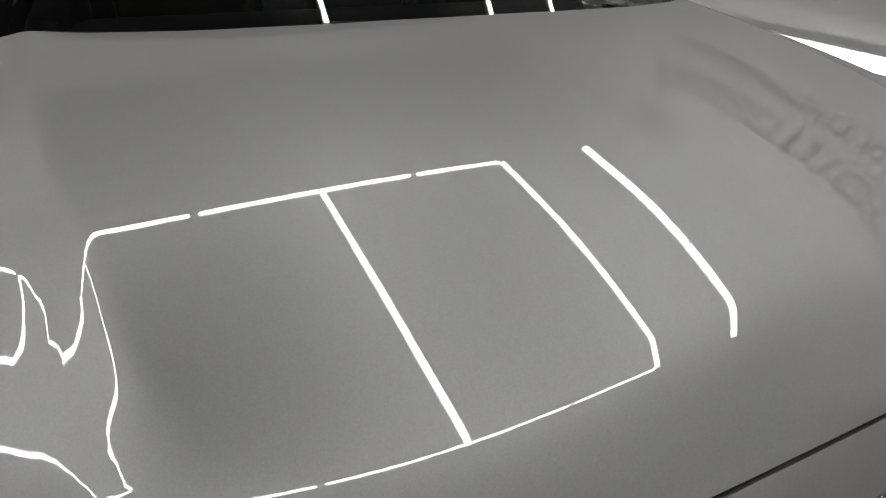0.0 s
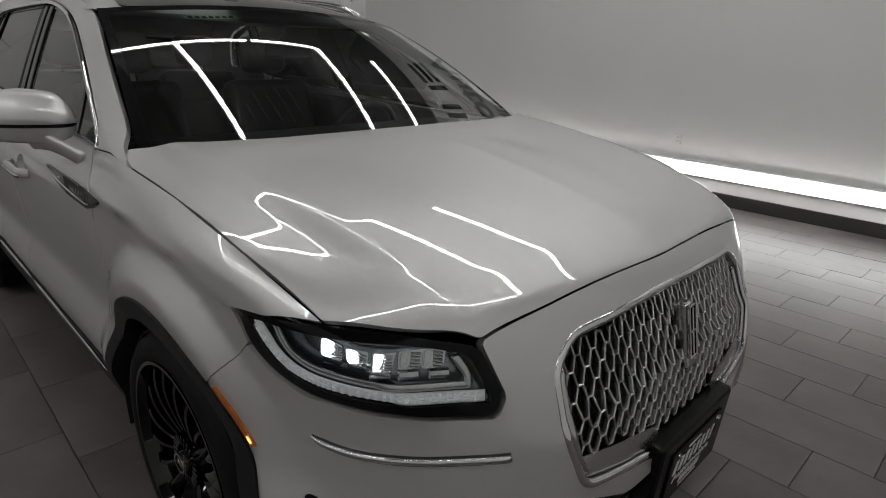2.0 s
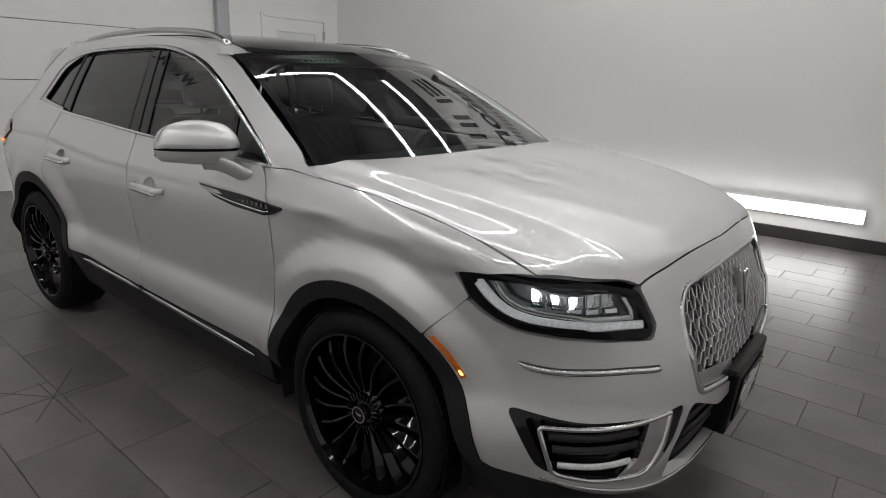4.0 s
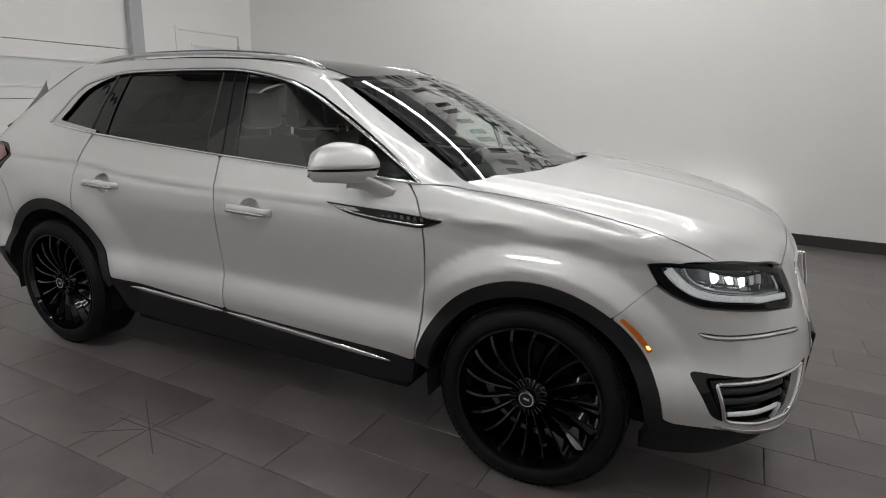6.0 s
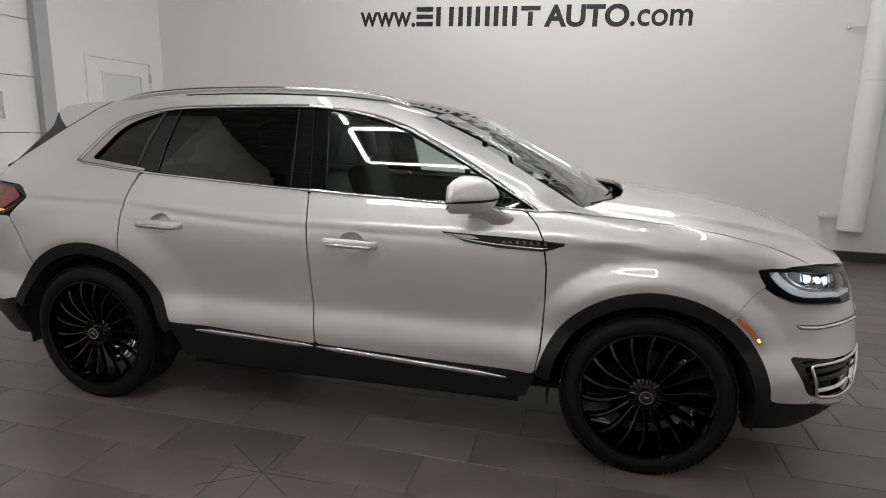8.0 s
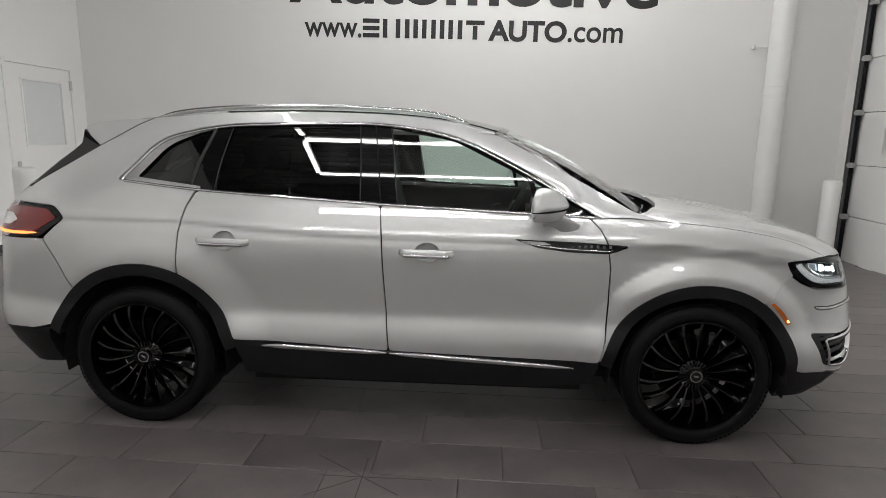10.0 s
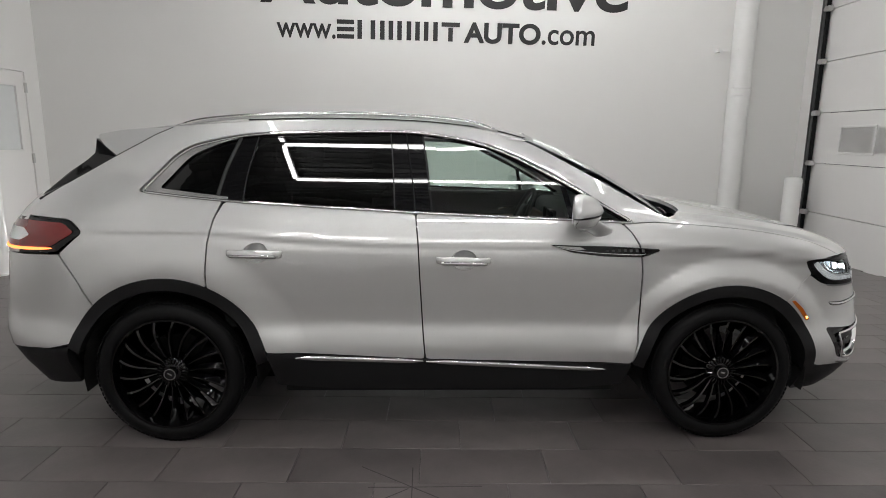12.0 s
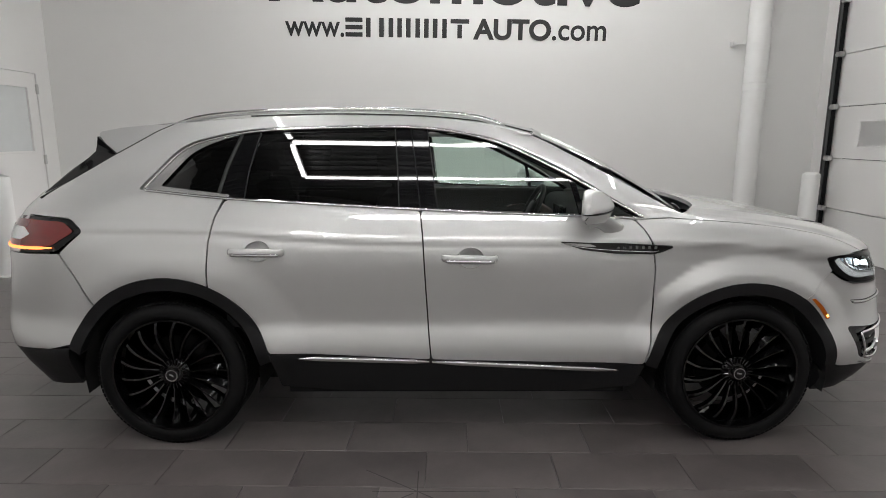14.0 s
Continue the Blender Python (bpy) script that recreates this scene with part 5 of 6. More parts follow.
def head_lamp(side):
    """One headlamp: black bowl, light guides, LED cells and a clear lens."""
    flip = -1 if side > 0 else 1
    sgn = np.array([1.0, -side, 1.0])

    def surf(uv):
        return S_front(np.asarray(uv) * [1, 1]) * [1, flip, 1]

    def place(u, v, lift):
        m = spot(S_front, u, v, lift)
        return Matrix.Diagonal((1, flip, 1, 1)) @ m

    root = panel("headlamp", lamp_loop, surf, BOWL, car, step=0.03, rim=0.02, lift=-0.045 * 1, flip=flip < 0, label="lit LED headlamp with a black bowl")
    rim_in = rounded([(-0.994, 0.960, 0.012), (-0.85, 0.967, 0.05), (-0.70, 0.957, 0.03), (-0.612, 0.934, 0.02), (-0.570, 0.843, 0.012), (-0.70, 0.844, 0.05), (-0.82, 0.846, 0.05), (-0.895, 0.860, 0.04), (-0.957, 0.906, 0.04)], 0.012, 0.02)
    panel("bezel", lamp_loop, surf, BEZEL, root, holes=[rim_in], step=0.03, rim=0.020, lift=-0.004, flip=flip < 0, label="gloss black lamp bezel")
    guide = curve2([(-0.974, 0.950), (-0.950, 0.925), (-0.920, 0.896), (-0.885, 0.876), (-0.83, 0.864), (-0.74, 0.860), (-0.66, 0.858), (-0.584, 0.857)], 60)
    n = normals_of(surf, guide) * (1 if flip > 0 else -1)
    sweep("guide_bed", surf(guide) + n * -0.010, GUIDE, root, 0.003, 4.2, n, label="clear light guide bed", taper=lambda t: 1.4 - 0.5 * t)
    rnd = random.Random(7)
    line = curve2(guide, 50)[1:-1]
    verts, faces = [], []
    for row in (-1, 0, 1):
        uvs = line + np.stack([0 * line[:, 0], row * 0.0064 * (1.3 - 0.4 * np.linspace(0, 1, len(line)))], 1)
        along = surf(uvs + [0.003, 0]) - surf(uvs - [0.003, 0])
        up = surf(uvs + [0, 0.002]) - surf(uvs - [0, 0.002])
        nn = normals_of(surf, uvs) * (1 if flip > 0 else -1)
        for p, a, u, w in zip(surf(uvs) - nn * 0.0065, along / 1.7, up / 1.7, nn):
            b = len(verts)
            tip = p + w * 0.003 + a * rnd.uniform(-0.6, 0.6) + u * rnd.uniform(-0.6, 0.6)
            verts += [p - a - u, p + a - u, p + a + u, p - a + u, tip]
            faces += [(b, b + 1, b + 4), (b + 1, b + 2, b + 4), (b + 2, b + 3, b + 4), (b + 3, b, b + 4), (b + 3, b + 2, b + 1, b)]
    tagged(mesh_ob("guide_facets", verts, faces, GUIDE, root, "clear faceted light guide"), kind="stuff")
    guide2 = curve2([(-0.935, 0.958), (-0.922, 0.935), (-0.897, 0.908), (-0.855, 0.889), (-0.76, 0.880), (-0.69, 0.878), (-0.612, 0.877), (-0.610, 0.892), (-0.632, 0.934)], 60)
    n = normals_of(surf, guide2) * (1 if flip > 0 else -1)
    sweep("inner_trim", surf(guide2) + n * -0.016, SATIN, root, 0.0035, 2.6, n, label="satin metal inner trim")
    for k, u in enumerate((-0.841, -0.794, -0.748, -0.704, -0.669)):
        z = 0.933 - 0.002 * k
        w = 0.0105 - 0.0008 * k
        back = rounded([(u - w - 0.004, z + 0.021, 0.004), (u + 0.028, z + 0.020, 0.004), (u + 0.024, z - 0.018, 0.008), (u - w - 0.002, z - 0.019, 0.008)], 0.005, 0.01)
        cell = panel("led_cell", back, surf, REFLECTOR, root, step=0.02, rim=0.004, lift=-0.040, flip=flip < 0, label="dark chromed LED cell")
        face = rounded([(u - w, z + 0.019, 0.003), (u + w * 0.8, z + 0.018, 0.003), (u + w * 0.8, z - 0.003, 0.007), (u - w * 0.1, z - 0.017, 0.008), (u - w, z - 0.013, 0.005)], 0.006, 0.008)
        panel("led", face, surf, LED_WHITE if k < 3 else DRL, cell, step=0.02, rim=0.006, lift=-0.031, flip=flip < 0, label="bright white LED lens" if k < 3 else "unlit LED lens")
        for j in range(5):
            zz = z + 0.015 - 0.007 * j
            fin = curve2([(u + w + 0.001, zz), (u + w + 0.008, zz - 0.003), (u + w + 0.015, zz - 0.004)], 5)
            n = normals_of(surf, fin) * (1 if flip > 0 else -1)
            sweep("fin", surf(fin) - n * 0.036, SATIN, cell, 0.0014, 1.2, n, sides=5)
    for k in range(5):
        m = place(-0.835 + 0.046 * k, 0.902 - 0.002 * k, -0.040)
        bm = bmesh.new()
        box(bm, (-0.021, -0.010, -0.004), (0.021, 0.010, 0.004), 0.003, m, 1)
        part("lower_reflector", bm, REFLECTOR, root, "faceted lower reflector")
    lens = panel("lens", rim_in, surf, LENS, root, step=0.04, rim=0.0, lift=-0.003, flip=flip < 0, label="clear lamp lens")
    return root


head_lamp(-1)
head_lamp(1)

# grille
# near-black sheet: its colour gives the shade behind the mesh
panel("grille_backing", grille_loop, S_front, VOID, car, step=0.05, rim=0.02, lift=-0.075, label="near-black sheet painted for the shade behind the grille")
run("grille_frame", S_front, grille_loop, CHROME, car, 0.007, 1.5, -0.002, "chrome grille surround", closed=True)
inner = np.array(grille_loop)
mid = inner.mean(0)
inner = mid + (inner - mid) * [0.985, 0.95]
bm = bmesh.new()
W1, W2, HH = 0.0065, 0.0158, 0.0295
bars_2d = []
cols = int(0.6 / (W1 + W2)) + 1
for i in range(-cols, cols + 1):
    cx = i * (W1 + W2)
    for j in range(-7, 8):
        cz = 0.755 + j * 2 * HH + (HH if i % 2 else 0)
        bars_2d += [((cx - W1, cz + HH), (cx + W1, cz + HH)), ((cx + W1, cz + HH), (cx + W2, cz)), ((cx + W2, cz), (cx + W1, cz - HH))]
ends = np.array(bars_2d)
side_u = np.abs(ends[:, :, 0]).mean(1)
foot = np.where(side_u < 0.14, 0.585, 0.622 + (side_u - 0.15) * 0.15)
ok = inside(ends.mean(1), inner) & (ends[:, :, 1].min(1) > foot)
flat_uv = ends[ok].reshape(-1, 2)
all_n, all_p = normals_of(S_front, flat_uv), S_front(flat_uv)
for k in range(0, len(flat_uv), 2):
    n, p = all_n[k:k + 2], all_p[k:k + 2]
    sweep("", p - n * 0.026, None, None, 0.010, 0.19, n, sides=4, bm=bm)
    sweep("", p - n * 0.0175, None, None, 0.0026, 1.0, n, sides=4, bm=bm)
tagged(part("grille_mesh", bm, NICKEL, car, "satin nickel honeycomb grille mesh"), kind="stuff")
for s in (-1, 1):  # bright shelves at the foot of the grille
    tray = [(s * 0.402, 0.672), (s * 0.27, 0.652), (s * 0.16, 0.632), (s * 0.135, 0.604), (s * 0.16, 0.582), (s * 0.20, 0.590), (s * 0.388, 0.624)]
    panel("grille_tray", rounded([(*q, 0.015) for q in (tray if s > 0 else tray[::-1])], 0.015, 0.02), lambda uv: S_front(uv) - normals_of(S_front, uv) * (0.008 + 0.16 * np.clip(uv[:, 1] - 0.60, 0, 0.08))[:, None], SATIN, car, step=0.025, rim=0.006, label="satin silver grille tray")
    uvs = curve2([(s * 0.43, 0.86), (s * 0.42, 0.76), (s * 0.395, 0.66), (s * 0.378, 0.635)], 16)
    run("grille_cheek", S_front, uvs, SATIN, car, 0.006, 1.6, -0.012, "satin silver grille cheek")
emblem = tagged(new("emblem"), "upright chrome rectangular emblem")
emblem.parent = car
emblem.matrix_local = pose(float(S_front(np.array([[0.0, 0.80]]))[0, 0]), 0.012, 0.80, 0, -11, 0)
bm = bmesh.new()
box(bm, (-0.04, -0.024, -0.088), (0.004, 0.024, 0.088), 0.008)
part("emblem_base", bm, SATIN, emblem, "chrome emblem block")
bm = bmesh.new()
box(bm, (0.003, -0.019, -0.055), (0.0055, 0.019, 0.082), 0.001)
part("emblem_face", bm, GLOSS_BLACK, emblem, "black face inside the chrome star frame")
for lo, hi in (((-0.021, -0.057), (-0.015, 0.084)), ((0.015, -0.057), (0.021, 0.084)), ((-0.015, 0.077), (0.015, 0.084)), ((-0.015, -0.057), (0.015, -0.050)), ((-0.0035, -0.048), (0.0035, 0.075)), ((-0.012, 0.010), (0.012, 0.017))):
    bm = bmesh.new()
    box(bm, (0.003, lo[0], lo[1]), (0.012, hi[0], hi[1]), 0.002)
    part("emblem_bar", bm, CHROME, emblem)

# number plate carrier with a plain dealer plate
plate = tagged(new("plate_carrier"), "black plate carrier with a black dealer plate")
plate.parent = car
plate.matrix_local = pose(2.382, 0.02, 0.478, 0, 4, 0)
bm = bmesh.new()
box(bm, (-0.05, -0.215, -0.12), (0.028, 0.215, 0.115), 0.012)
part("carrier", bm, PLATE_BLACK, plate)
bm = bmesh.new()
box(bm, (0.027, -0.155, -0.088), (0.034, 0.155, 0.070), 0.003)
part("plate", bm, PLATE_BLACK, plate)
def slanted(y0, y1, z0, z1, count, name):
    """A row of leaning bars in place of a name."""
    bm = bmesh.new()
    pitch = (y1 - y0) / count
    for i in range(count):
        ya = y0 + pitch * i
        lean = (z1 - z0) * 0.25
        q = [bm.verts.new((x, y + d, z)) for x in (0.033, 0.0355) for y, d, z in ((ya, 0, z0), (ya + pitch * 0.52, 0, z0), (ya + pitch * 0.52, lean, z1), (ya, lean, z1))]
        for f in ((0, 3, 2, 1), (4, 5, 6, 7), (0, 1, 5, 4), (1, 2, 6, 5), (2, 3, 7, 6), (3, 0, 4, 7)):
            bm.faces.new([q[k] for k in f])
    part(name, bm, WHITE_INK, plate)


slanted(-0.135, 0.115, 0.000, 0.040, 8, "plate_bar")
slanted(-0.075, 0.055, -0.056, -0.036, 8, "plate_bar")
slanted(-0.06, 0.08, 0.052, 0.056, 1, "plate_bar")
FACE = Matrix(((0, 0, 1, 0.0345), (1, 0, 0, 0), (0, 1, 0, 0), (0, 0, 0, 1)))
for text, high, y, z, wide in (("Automotive", 0.022, -0.125, -0.028, 0.225), ("Automotive", 0.010, -0.065, -0.071, 0.105)):
    word = writing("plate_word", text, high, FACE @ Matrix.Translation((y, z, 0)) @ Matrix.Diagonal((1, 1, 0.2, 1)), None, width=wide, bold=0.01, mat=WHITE_INK)
    word.parent = plate
for y in (-0.12, 0.12):
    bm = bmesh.new()
    lathe(bm, [(0, 0.008), (0.006, 0.007), (0.007, 0.0)], Matrix.Translation((0.034, y, 0.058)) @ pose(0, 0, 0, 0, 90, 0), 12)
    part("screw", bm, CHROME, plate)

# lower intake, fog lamp pockets, bright lip
# intake backing: near-black sheet in place of shaded depth
panel("intake_backing", intake_loop, S_front, VOID, car, step=0.06, rim=0.01, lift=-0.07, label="near-black sheet painted for the shade in the lower intake")
for k in range(4):
    z = 0.37 + 0.045 * k
    half = 0.42 - 0.015 * k
    run("intake_slat", S_front, curve2([(-half, z), (0, z - 0.004), (half, z)], 20), PLASTIC, car, 0.006, 2.2, -0.045, "black intake slat")
run("bright_lip", S_front, curve2([(-0.80, 0.408), (-0.66, 0.372), (-0.45, 0.338), (0.0, 0.324), (0.45, 0.338), (0.66, 0.372), (0.80, 0.408)], 60), SATIN, car, 0.006, 2.2, 0.003, "satin silver lower lip", taper=lambda t: 0.3 + 0.7 * min(1, 6 * min(t, 1 - t)))
for s in (1, -1):
    def surf(uv, s=s):
        return S_front(np.asarray(uv)) * [1, s, 1]
    pocket = panel("fog_pocket", fog_loop, surf, GLOSS_BLACK, car, step=0.04, rim=0.02, lift=-0.040, flip=s < 0, label="gloss black fog lamp pocket")
    panel("pocket_edge", fog_loop, surf, GLOSS_BLACK, pocket, holes=[rounded([(-0.845, 0.585, 0.02), (-0.50, 0.600, 0.02), (-0.515, 0.43, 0.02), (-0.78, 0.425, 0.03)], 0.02, 0.02)], step=0.04, rim=0.03, lift=-0.002, flip=s < 0)
    ring = rounded([(-0.812, 0.566, 0.015), (-0.66, 0.578, 0.05), (-0.505, 0.600, 0.01), (-0.525, 0.50, 0.03), (-0.56, 0.425, 0.03), (-0.68, 0.412, 0.03), (-0.775, 0.428, 0.02)], 0.02, 0.015)
    n = normals_of(surf, ring) * s
    sweep("fog_bezel", surf(ring) + n * 0.002, CHROME, pocket, 0.006, 1.3, n, closed=True, label="chrome fog lamp bezel")
    wedge = rounded([(-0.565, 0.590, 0.005), (-0.498, 0.603, 0.005), (-0.515, 0.50, 0.02), (-0.55, 0.425, 0.02), (-0.64, 0.420, 0.02), (-0.595, 0.46, 0.04)], 0.02, 0.015)
    panel("bezel_wedge", wedge, surf, CHROME, pocket, step=0.03, rim=0.02, lift=0.002, flip=s < 0, label="broad chrome wedge")
    for k in range(2):
        uvs = curve2([(-0.79 + 0.01 * k, 0.535 - 0.04 * k), (-0.68, 0.541 - 0.04 * k), (-0.58, 0.552 - 0.04 * k)], 14)
        n = normals_of(surf, uvs) * s
        sweep("fog_slat", surf(uvs) - n * 0.024, PLASTIC, pocket, 0.008, 1.6, n)
    uvs = curve2([(-0.765, 0.447), (-0.68, 0.452), (-0.60, 0.468)], 14)
    n = normals_of(surf, uvs) * s
    sweep("fog_lamp", surf(uvs) - n * 0.014, DRL, pocket, 0.007, 1.5, n, label="clear LED fog lamp")
    # bright blade under the headlamp
    uvs = curve2([(-0.866, 0.738), (-0.845, 0.729), (-0.79, 0.725), (-0.70, 0.731), (-0.62, 0.735), (-0.542, 0.731)], 30)
    n = normals_of(surf, uvs) * s
    # dark strip painted in place of the shaded recess around the blade
    sweep("bumper_groove", surf(uvs) + n * 0.000, PLASTIC, car, 0.003, 3.6, n, taper=lambda t: 0.3 + 0.7 * min(1, 5 * t))
    sweep("bumper_blade", surf(uvs) + n * 0.004, CHROME, car, 0.004, 1.8, n, label="slim chrome blade in the bumper", taper=lambda t: 0.3 + 0.7 * min(1, 5 * t))
    # side marker
    def surf2(uv, s=s):
        return S_frame(np.asarray(uv)) * [1, s, 1]
    mk = [(1.732, 0.765), (1.747, 0.770), (1.800, 0.726), (1.850, 0.664), (1.834, 0.655), (1.783, 0.715)]
    marker = panel("side_marker", rounded([(*p, 0.005) for p in mk], 0.005, 0.01), surf2, AMBER, car, step=0.02, rim=0.006, lift=0.005, flip=s < 0, label="amber side marker lamp")
    panel("marker_led", rounded([(1.824, 0.680), (1.833, 0.684), (1.843, 0.670), (1.834, 0.666)], 0.003, 0.006), surf2, AMBER_LIT, marker, step=0.01, rim=0.0, lift=0.0065, flip=s < 0, label="glowing amber spot")

# hand pockets and door handles
for hx in POCKETS:
    rings = []
    for k, depth in ((1.0, 0.001), (0.985, 0.018), (0.93, 0.033), (0.75, 0.043), (0.4, 0.047), (0.01, 0.048)):
        lp = pocket_loop(hx, k)
        rings.append(S_side(lp) + [0, depth, 0])
    verts = np.concatenate(rings)
    quads = [(r * 32 + i, r * 32 + (i + 1) % 32, (r + 1) * 32 + (i + 1) % 32, (r + 1) * 32 + i) for r in range(5) for i in range(32)]
    mesh_ob("handle_pocket", verts, quads, PAINT, front_door if hx > 0 else rear_door, "scooped hand pocket", smooth=True)
for hx0, hx1, hz in ((-1.105, -0.845, 0.998), (-0.075, 0.185, 0.968)):
    for s in (1, -1):
        xs = np.linspace(hx0, hx1, 22)
        base = (S_side(np.stack([xs, xs * 0 + hz + 0.05], 1))[:, 1] + S_side(np.stack([xs, xs * 0 + hz - 0.05], 1))[:, 1]) / 2
        t = np.linspace(0, 1, 22)
        out = 0.006 + 0.030 * np.minimum(1, 9 * np.minimum(t, 1 - t)) ** 0.6
        zz = hz - 0.004 * t
        handle = sweep("door_handle", np.stack([xs, s * (base - out), zz], 1), PAINT, car, 0.012, 1.9, (0, -s, 0), label="body-coloured pull handle", taper=lambda q: 0.72 + 0.28 * math.sin(math.pi * q) ** 0.6)
        sweep("handle_strip", np.stack([xs[1:-1], s * (base - out - 0.0095)[1:-1], zz[1:-1] - 0.009], 1), CHROME, handle, 0.0045, 2.0, (0, -s, 0), label="chrome strip")

# fender badge: black wedge edged in chrome, its lettering as plain bars
for s in (1, -1):
    def surf(uv, s=s):
        return S_side(np.asarray(uv)) * [1, s, 1]
    bl = [(0.487, 1.046), (0.60, 1.043), (0.80, 1.040), (1.035, 1.029), (1.034, 1.019), (0.985, 0.998), (0.94, 0.987), (0.75, 0.990), (0.60, 1.006)]
    badge = panel("fender_badge", rounded([(*p, 0.01) for p in bl], 0.01, 0.015), surf, GLOSS_BLACK, car, step=0.03, rim=0.012, lift=0.010, flip=s < 0, label="gloss black badge wedge edged in chrome")
    uvs = curve2([(0.52, 1.036), (0.60, 1.018), (0.70, 1.007), (0.80, 1.002), (0.93, 0.999), (0.965, 1.004)], 24)
    n = normals_of(surf, uvs) * s
    sweep("badge_edge", surf(uvs) + n * 0.012, CHROME, badge, 0.0022, 1.8, n, taper=lambda q: 0.4 + 0.6 * min(1, 5 * min(q, 1 - q)))
    panel("badge_tip", rounded([(0.505, 1.041), (0.635, 1.038), (0.665, 1.024), (0.62, 1.022), (0.57, 1.028)], 0.004, 0.01), surf, SATIN, badge, step=0.03, rim=0.003, lift=0.013, flip=s < 0, label="satin silver tip")
    for k in range(8):
        u0 = 0.735 + 0.030 * k
        panel("badge_bar", np.array([(u0, 1.012), (u0 + 0.013, 1.0118), (u0 + 0.013, 1.0285), (u0, 1.029)]), surf, BADGE_GREY, badge, step=0.03, rim=0.002, lift=0.0115, flip=s < 0)


# door mirrors
def door_mirror(s):
    root = tagged(new("door_mirror"), "silver door mirror with a black slot")
    root.parent = car

    stations = np.linspace(0, 1, 15)
    nose = pchip([0, 0.2, 0.5, 0.8, 1], [0.725, 0.745, 0.715, 0.655, 0.590])
    rear = pchip([0, 0.5, 1], [0.600, 0.572, 0.543])
    crown = pchip([0, 0.2, 0.5, 0.8, 1], [1.272, 1.298, 1.306, 1.290, 1.258])
    keel = pchip([0, 0.4, 1], [1.160, 1.146, 1.156])

    def shell(name, section, mat, label):
        rows = []
        for q in stations:
            k = min(1.0, 0.55 + 0.45 * (1 - (1 - min(1, q / 0.13)) ** 2) ** 0.5, 0.55 + 0.45 * (1 - (1 - min(1, (1 - q) / 0.10)) ** 2) ** 0.5)
            pts = np.array(section(float(rear(q)), float(nose(q)), float(crown(q)), float(keel(q))))
            mid = np.array([pts[:, 0].mean(), 1.20])
            pts = mid + (pts - mid) * k
            rows.append([(x, s * (0.865 + 0.262 * q), z) for x, z in pts])
        m = len(rows[0])
        verts = [p for r in rows for p in r]
        faces = [(i * m + j, i * m + (j + 1) % m, (i + 1) * m + (j + 1) % m, (i + 1) * m + j) for i in range(len(rows) - 1) for j in range(m)]
        faces += [tuple(range(m))[::-1], tuple(range((len(rows) - 1) * m, len(rows) * m))]
        bm = bmesh.new()
        vs = [bm.verts.new(v) for v in verts]
        for f in faces:
            bm.faces.new([vs[i] for i in f])
        return part(name, bm, mat, root, label, smooth=True, angle=42)

    def cap(r, n, t, b):
        w = n - r
        return [(r, 1.207), (r, t - 0.028), (r + 0.006, t - 0.010), (r + 0.02, t - 0.002), (r + 0.04, t), (r + 0.45 * w, t - 0.004), (r + 0.65 * w, t - 0.013), (r + 0.82 * w, t - 0.033 * (t - 1.2) / 0.1), (r + 0.93 * w, t - 0.058 * (t - 1.2) / 0.1), (n - 0.002, 1.226), (n - 0.002, 1.211), (n - 0.006, 1.207)]

    def slot(r, n, t, b):
        return [(r + 0.006, 1.196), (r + 0.006, 1.207), (n - 0.012, 1.207), (n - 0.014, 1.196)]

    def base(r, n, t, b):
        return [(r + 0.002, 1.196), (n - 0.008, 1.196), (n - 0.014, 1.184), (n - 0.028, b + 0.008), (n - 0.045, b), (r + 0.018, b + 0.002), (r + 0.005, b + 0.014)]

    shell("mirror_cap", cap, PAINT, "silver upper cap")
    shell("slot", slot, GLOSS_BLACK, "black slot")
    shell("mirror_base", base, PAINT, "silver lower shell")
    bm = bmesh.new()
    box(bm, (-0.002, -0.095, 1.176), (0.002, 0.095, 1.268), 0.001, pose(0.5695, s * 0.998, 0, 0, 0, s * 12.5))
    part("mirror_glass", bm, CHROME, root, "mirror glass")
    path = np.stack([np.linspace(0.640, 0.772, 12), s * np.linspace(0.985, 0.874, 12), 1.162 - 0.072 * np.linspace(0, 1, 12) ** 1.5], 1)
    sweep("mirror_foot", path, PAINT, root, 0.020, 2.5, (0, -s, 0.4), sides=18, label="silver mirror foot", taper=lambda q: 1.0 - 0.2 * math.sin(3.1 * q))
    return root


door_mirror(-1)
door_mirror(1)

